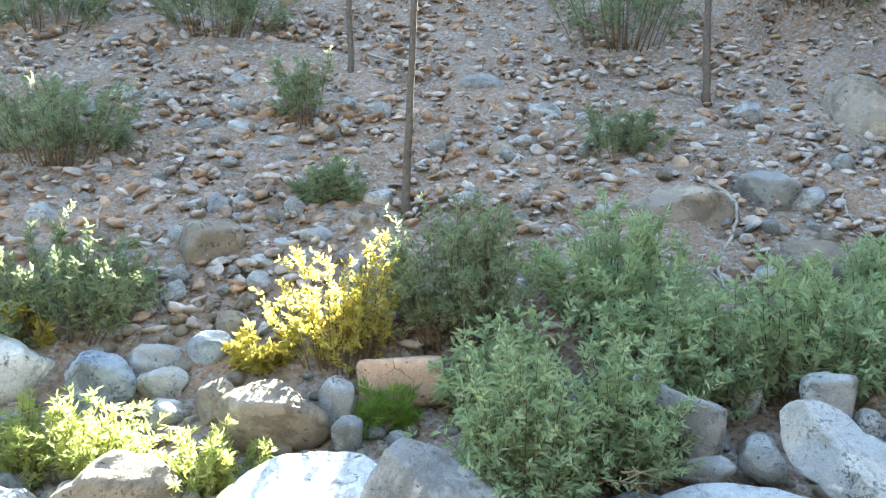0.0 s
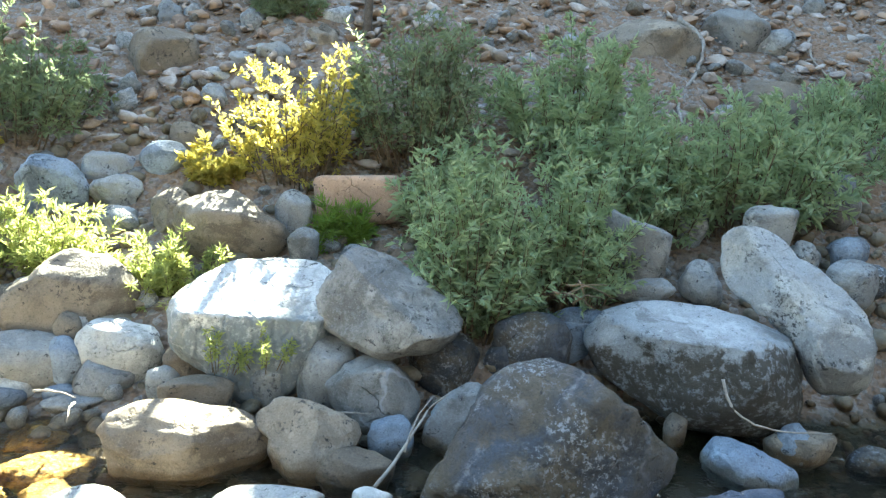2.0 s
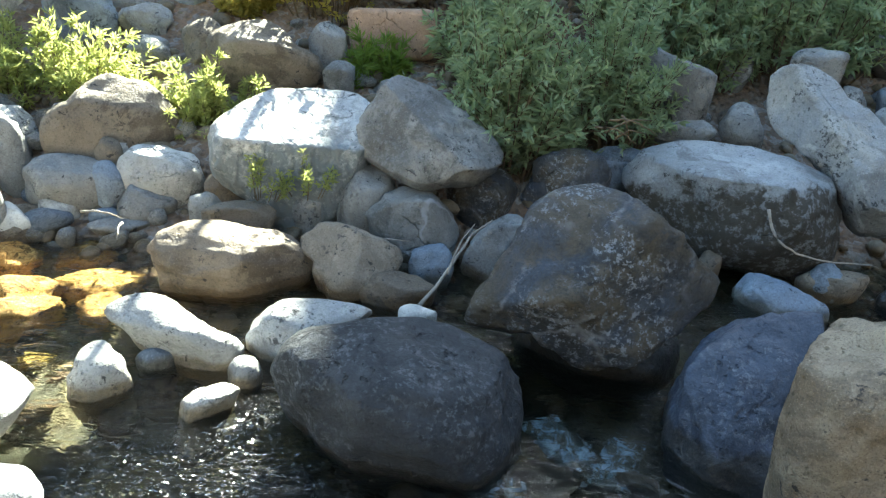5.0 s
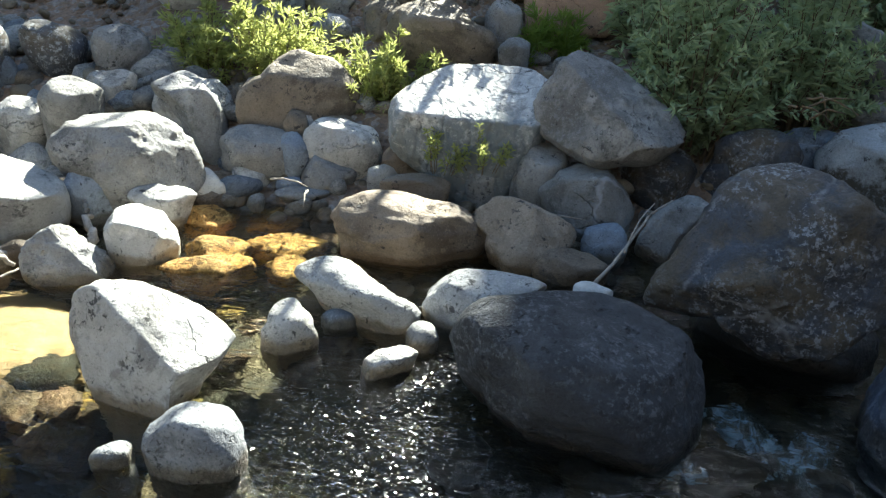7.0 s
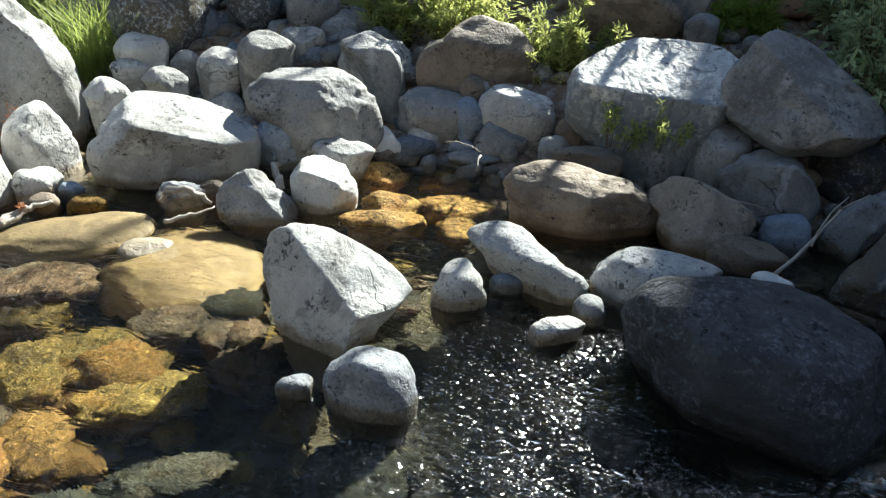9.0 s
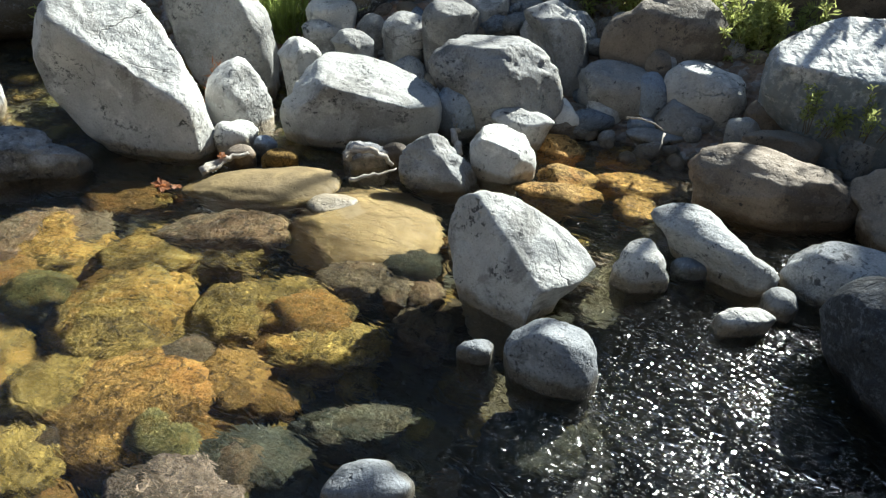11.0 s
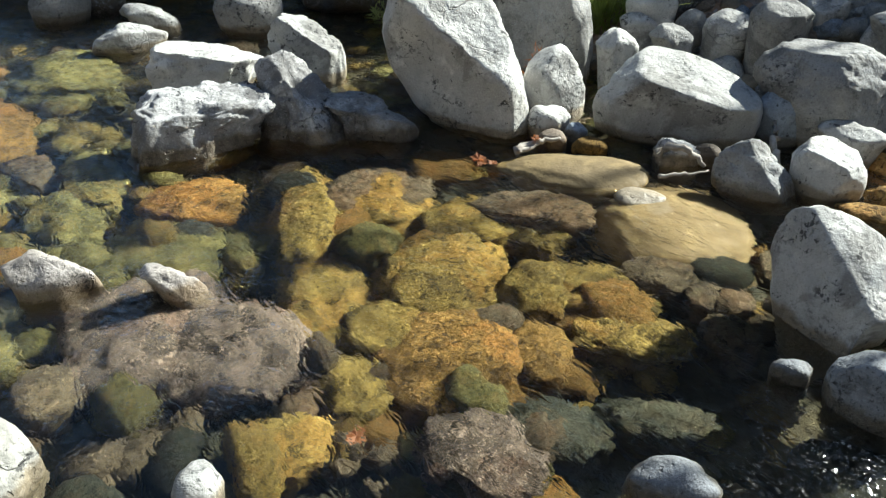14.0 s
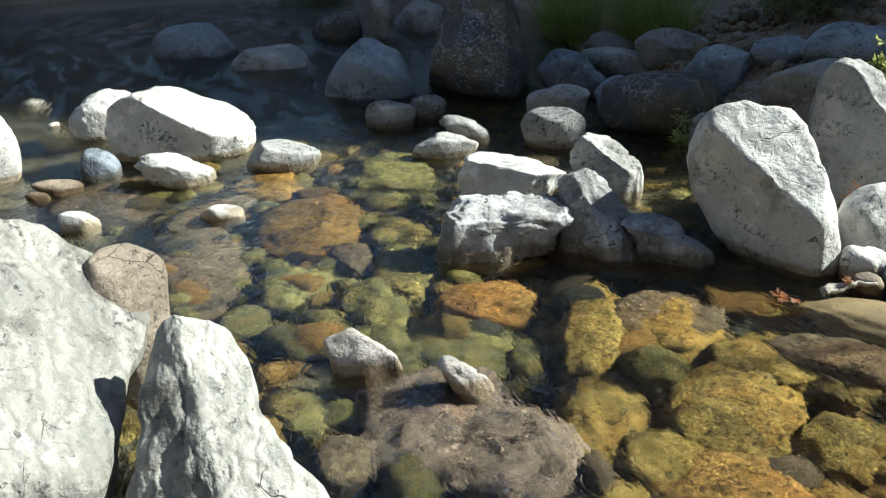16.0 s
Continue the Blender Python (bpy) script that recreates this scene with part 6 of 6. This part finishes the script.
def white_water(x, y, z, w, d, seed, turn):
    """A frothing tongue of falling water, humped and broken."""
    n, m = 40, 24
    vs = []
    for j in range(m):
        for i in range(n):
            u, t = i / (n - 1) * 2 - 1, j / (m - 1) * 2 - 1
            edge = max(0.0, 1 - u * u) * max(0.0, 1 - t * t)
            q = Vector((u * w, t * d, 0)) * 9 + Vector((seed * 7, 0, 0))
            vs.append((u * w, t * d, 0.03 * edge ** 0.5 - 0.02 + 0.03 * edge * noise.fractal(q, 0.8, 2.0, 4)))
    fs = [(j * n + i, j * n + i + 1, (j + 1) * n + i + 1, (j + 1) * n + i) for j in range(m - 1) for i in range(n - 1)]
    ob = new("water_froth", mesh_of("water_froth", vs, fs, FOAM))
    ob.matrix_world = pose(x, y, z, 0, 0, turn)
    return tagged(ob, "white frothing water between wet rocks", "water", kind="structure")


twig("bare_root", ((2.30, 6.81, 2.01), (2.43, 6.55, 1.84), (2.28, 6.14, 1.59), (2.05, 5.81, 1.39), (2.00, 5.54, 1.23), (2.12, 5.38, 1.13)), 0.022, WOOD, "pale bare root hanging down the slope", 701)
twig("bare_root", ((-2.33, 6.40, 1.89), (-2.64, 6.26, 1.82), (-2.64, 6.01, 1.66), (-2.56, 5.79, 1.52)), 0.02, WOOD, "pale bare root hanging down the slope", 702)
twig("bare_root", ((1.58, 6.16, 1.62), (1.72, 6.00, 1.52), (1.81, 5.85, 1.42)), 0.014, WOOD, "pale bare root on the slope", 703)
twig("bare_root", ((3.44, 6.79, 1.95), (3.34, 6.47, 1.76), (3.40, 6.19, 1.59)), 0.014, WOOD, "pale bare root on the slope", 704)
twig("dead_branch", ((1.80, 5.56, 1.24), (1.98, 5.49, 1.19), (2.23, 5.53, 1.21)), 0.012, WOOD, "thin dead branch on the slope", 705)
twig("dead_branch", ((1.96, 5.68, 1.31), (2.07, 5.52, 1.21), (2.26, 5.64, 1.28)), 0.01, WOOD, "thin dead branch on the slope", 706)
twig("dead_branch", ((-0.90, 9.05, 3.50), (-0.63, 8.91, 3.40), (-0.38, 8.94, 3.41)), 0.015, WOOD, "thin dead branch on the slope", 707)
twig("dead_branch", ((1.47, 7.09, 2.20), (1.69, 7.29, 2.32), (1.82, 7.38, 2.37)), 0.012, WOOD, "thin dead branch on the slope", 708)
twig("dead_branch", ((-0.02, 2.42, 0.12), (0.08, 2.57, 0.20), (0.16, 2.72, 0.27), (0.25, 2.78, 0.33)), 0.008, WOOD, "bleached dead branch leaning on the boulders", 709)
twig("dead_branch", ((0.08, 2.54, 0.20), (0.12, 2.64, 0.28), (0.18, 2.75, 0.32)), 0.005, WOOD, "bleached dead branch leaning on the boulders", 710)
twig("dead_branch", ((1.17, 2.46, 0.57), (1.20, 2.39, 0.48), (1.32, 2.35, 0.44), (1.55, 2.38, 0.42)), 0.006, WOOD, "bleached root lying against a lichened boulder", 711)
twig("driftwood_stick", ((-1.98, 2.46, 0.02), (-2.04, 2.55, 0.07), (-2.11, 2.64, 0.12)), 0.022, WOOD, "upright bleached stick of driftwood", 712)
twig("driftwood_stick", ((-2.71, 1.72, 0.02), (-2.70, 1.82, 0.04), (-2.65, 1.91, 0.05)), 0.02, WOOD, "bleached stick of driftwood at the waterline", 713)
twig("driftwood_stick", ((-2.30, 2.10, 0.06), (-2.21, 2.14, 0.10), (-2.13, 2.20, 0.03)), 0.022, WOOD, "bleached stick of driftwood at the waterline", 714)
twig("driftwood_stick", ((-2.20, 2.00, 0.02), (-2.14, 2.08, 0.03), (-2.10, 2.18, 0.03)), 0.01, WOOD, "bleached stick of driftwood at the waterline", 715)
twig("driftwood_stick", ((-2.70, 1.71, 0.02), (-2.69, 1.80, 0.03), (-2.68, 1.90, 0.04)), 0.013, WOOD, "bleached stick of driftwood at the waterline", 716)
twig("dead_branch", ((-1.72, 5.13, 0.72), (-1.63, 5.04, 0.68), (-1.54, 4.94, 0.62)), 0.012, WOOD, "forked bleached branch on the bank", 717)
twig("dead_branch", ((-1.61, 5.14, 0.72), (-1.60, 4.98, 0.68), (-1.63, 4.95, 0.64)), 0.01, WOOD, "forked bleached branch on the bank", 718)
twig("dry_twig", ((0.75, 3.25, 0.59), (0.84, 3.21, 0.66), (0.95, 3.25, 0.66)), 0.006, STEM, "dry brown twig under the willows", 719)
twig("dry_twig", ((0.80, 3.24, 0.57), (0.85, 3.20, 0.62), (0.93, 3.24, 0.60)), 0.006, STEM, "dry brown twig under the willows", 720)
twig("dry_twig", ((0.71, 3.26, 0.61), (0.79, 3.20, 0.62), (0.90, 3.23, 0.55)), 0.006, STEM, "dry brown twig under the willows", 721)
twig("dry_twig", ((0.82, 3.26, 0.67), (0.83, 3.21, 0.65), (0.87, 3.24, 0.56)), 0.006, STEM, "dry brown twig under the willows", 722)
twig("dry_twig", ((0.77, 3.26, 0.65), (0.86, 3.21, 0.66), (0.98, 3.24, 0.60)), 0.006, STEM, "dry brown twig under the willows", 723)
twig("dry_twig", ((-1.24, 2.92, 0.15), (-1.22, 2.82, 0.17), (-1.21, 2.77, 0.14)), 0.006, WOOD, "thin dry twig lying between stones", 724)
twig("dry_twig", ((-1.44, 3.01, 0.15), (-1.34, 2.97, 0.17), (-1.26, 2.98, 0.14)), 0.006, WOOD, "thin dry twig lying between stones", 725)
twig("dry_twig", ((-1.27, 4.01, 0.15), (-1.11, 3.75, 0.17), (-0.99, 3.58, 0.14)), 0.006, WOOD, "thin dry twig lying between stones", 726)
twig("dry_twig", ((-0.25, 2.89, 0.15), (-0.16, 2.89, 0.17), (-0.06, 2.95, 0.14)), 0.006, WOOD, "thin dry twig lying between stones", 727)
twig("dry_twig", ((0.12, 4.03, 0.15), (0.22, 3.95, 0.17), (0.33, 3.92, 0.14)), 0.006, WOOD, "thin dry twig lying between stones", 728)
bare_tree(-0.31, 6.23, 1.64, 0.035, 5.5, 0.04, 729)
bare_tree(2.76, 8.36, 2.87, 0.045, 5.0, -0.02, 730)
bare_tree(-1.02, 8.59, 3.13, 0.037, 3.5, -0.05, 731)
dead_leaf(-2.75, 1.54, 0.016, 0.075, 732)
dead_leaf(-2.70, 1.52, 0.026, 0.05, 733)
dead_leaf(-2.70, 1.81, 0.056, 0.05, 734)
dead_leaf(-2.75, 1.54, 0.016, 0.07, 735)
dead_leaf(-2.68, 1.55, 0.026, 0.05, 736)
dead_leaf(-1.84, 0.33, -0.094, 0.06, 737)
white_water(0.45, 1.88, -0.075, 0.075, 0.16, 1, 28)
white_water(0.60, 1.83, -0.085, 0.06, 0.13, 2, -25)
white_water(0.24, 1.70, -0.075, 0.09, 0.045, 3, 0)
shrub("dead_fern", -3.11, 2.20, 0.04, 0.06, 0.06, 0.2, 160, 0.05, LEAF_DEAD, 790, "dry reddish fern caught between boulders", slim=0.12)

# ---- scree on the hillside, gravel and cobbles of the bed ----
def cobbles(count, spread, sizes, seed, sink=0.35):
    """Transforms for loose stones lying on the ground."""
    rng = np.random.default_rng(seed)
    out = []
    while len(out) < count:
        x, y = rng.uniform(spread[0], spread[1]), rng.uniform(spread[2], spread[3])
        s = sizes[0] + (sizes[1] - sizes[0]) * rng.random() ** 2.6
        out.append((x, y, ground_at(x, y) + s * sink, s, rng.uniform(0, 360), rng.uniform(-45, 45), rng.uniform(0.6, 1.0), rng.uniform(0.45, 0.85), int(rng.integers(0, 6))))
    return out


def rubble(name, items, shapes, mat, label):
    """Many loose stones as one body of rubble."""
    vs, fs, base = [], [], 0
    for x, y, z, s, turn, tip, deep, high, kind in items:
        v, f = shapes[kind]
        m = np.array((pose(x, y, z, tip, tip * 0.6, turn)))
        q = (v * np.array((s, s * deep, s * high))) @ m[:3, :3].T + m[:3, 3]
        vs.append(q)
        fs += [[i + base for i in t] for t in f]
        base += len(q)
    return tagged(new(name, mesh_of(name, np.concatenate(vs), fs, mat)), label, "gravel", kind="stuff")


SCREE = granite("scree_stone", (0.40, 0.35, 0.31), (0.24, 0.19, 0.16), speck=0.2, wet=False)
SCREE_TAN = granite("tan_scree_stone", (0.33, 0.225, 0.15), (0.22, 0.145, 0.1), speck=0.2, wet=False)
GRAVEL = granite("bed_gravel", (0.27, 0.23, 0.17), (0.19, 0.15, 0.1), speck=0.3)


def chip(seed):
    """A flat, sharp-edged splinter of rock."""
    rng = np.random.default_rng(seed)
    v, f = BALLS[2][0].copy(), BALLS[2][1]
    for _ in range(9):
        n = rng.normal(0, 1, 3)
        n /= np.linalg.norm(n)
        v -= np.outer(np.maximum(v @ n - rng.uniform(0.35, 0.7), 0), n)
    return v * np.array((1.3, 1.0, 0.75)), f


sharp = [chip(900 + i) for i in range(6)]
rounded = [worn_body(920 + i, 2, None, False, False, 0.06) for i in range(6)]
rubble("scree", cobbles(7600, (-6, 6.5, 4.9, 10.8), (0.012, 0.1), 31, 0.2), sharp, SCREE, "grey broken stones strewn over the slope")
rubble("scree", cobbles(3600, (-6, 6.5, 4.9, 10.8), (0.015, 0.11), 32, 0.15), sharp, SCREE_TAN, "tan broken stones strewn over the slope")
rubble("bank_gravel", cobbles(2600, (-6.5, 3.2, 2.2, 5.2), (0.02, 0.07), 33), rounded, GRAVEL, "rounded pebbles and cobbles filling the bank")
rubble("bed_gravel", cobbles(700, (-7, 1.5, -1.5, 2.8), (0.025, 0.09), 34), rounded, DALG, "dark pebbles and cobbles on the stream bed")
rubble("bed_gravel", cobbles(320, (-7, -2.3, -1.2, 2.4), (0.03, 0.1), 35, 0.6), rounded, GREEN, "green algae-grown cobbles on the stream bed")
rubble("bed_gravel", cobbles(420, (-7, -1.2, -1.2, 2.8), (0.03, 0.1), 36, 0.7), rounded, OCHRE, "ochre algae-grown cobbles on the stream bed")


def scatter_things(name, items, shapes, mats, label, group):
    """Loose stones that can be picked up one by one, on a few shared meshes."""
    bodies = [mesh_of(name, v, f, m) for v, f in shapes for m in mats]
    for i, (x, y, z, s, turn, tip, deep, high, kind) in enumerate(items):
        ob = new(name, bodies[i % len(bodies)])
        ob.matrix_world = pose(x, y, z, tip, tip * 0.6, turn) @ Matrix.Diagonal((s, s * deep, s * high, 1))
        tagged(ob, label, "stone", group)


scatter_things("cobble", cobbles(170, (-4.5, 2.6, 2.5, 4.7), (0.04, 0.095), 41, 0.3), [worn_body(940 + i, 3, None, False, False, 0.07) for i in range(5)], (GREY, PALE, TAN), "rounded river cobble lying on the bank", "cobbles of the bank")
scatter_things("cobble", cobbles(46, (-1.25, 0.15, 2.72, 3.15), (0.03, 0.065), 43, 0.35), [worn_body(960 + i, 3, None, False, False, 0.07) for i in range(4)], (GREY, TAN, BROWN), "small cobble wedged between boulders", "cobbles of the bank")
scatter_things("slope_stone", cobbles(220, (-4.2, 4.6, 4.9, 8.0), (0.05, 0.12), 42, 0.2), [worn_body(950 + i, 3, None, True, False, 0.12) for i in range(5)], (GREY, PALE, TAN), "broken angular stone lying on the scree slope", "stones of the slope")
scatter_things("bed_cobble", cobbles(290, (-5.6, -1.1, -0.9, 2.0), (0.06, 0.16), 44, 1.05), [worn_body(970 + i, 3, None, i % 2 == 0, False, 0.13) for i in range(6)], (OCHRE, GREEN, SILT, ORANGE, DALG), "algae-skinned cobble on the stream bed", "cobbles of the bed")
scatter_things("cobble", cobbles(120, (-3.3, -1.5, 2.9, 3.95), (0.05, 0.13), 45, 0.35), [worn_body(980 + i, 3, None, i % 3 == 0, False, 0.09) for i in range(5)], (GREY, TAN, BLUE, PALE), "river cobble wedged among the boulders", "cobbles of the bank")
rubble("bed_gravel", cobbles(100, (-2.4, -1.4, -0.5, 0.6), (0.04, 0.1), 46, 1.1), rounded, SILT, "silt-brown cobbles in the near shallows")
rubble("bed_gravel", cobbles(130, (-5.2, -2.6, -0.7, 0.7), (0.05, 0.13), 47, 1.1), rounded, GREEN, "green algae-grown cobbles on the stream bed")
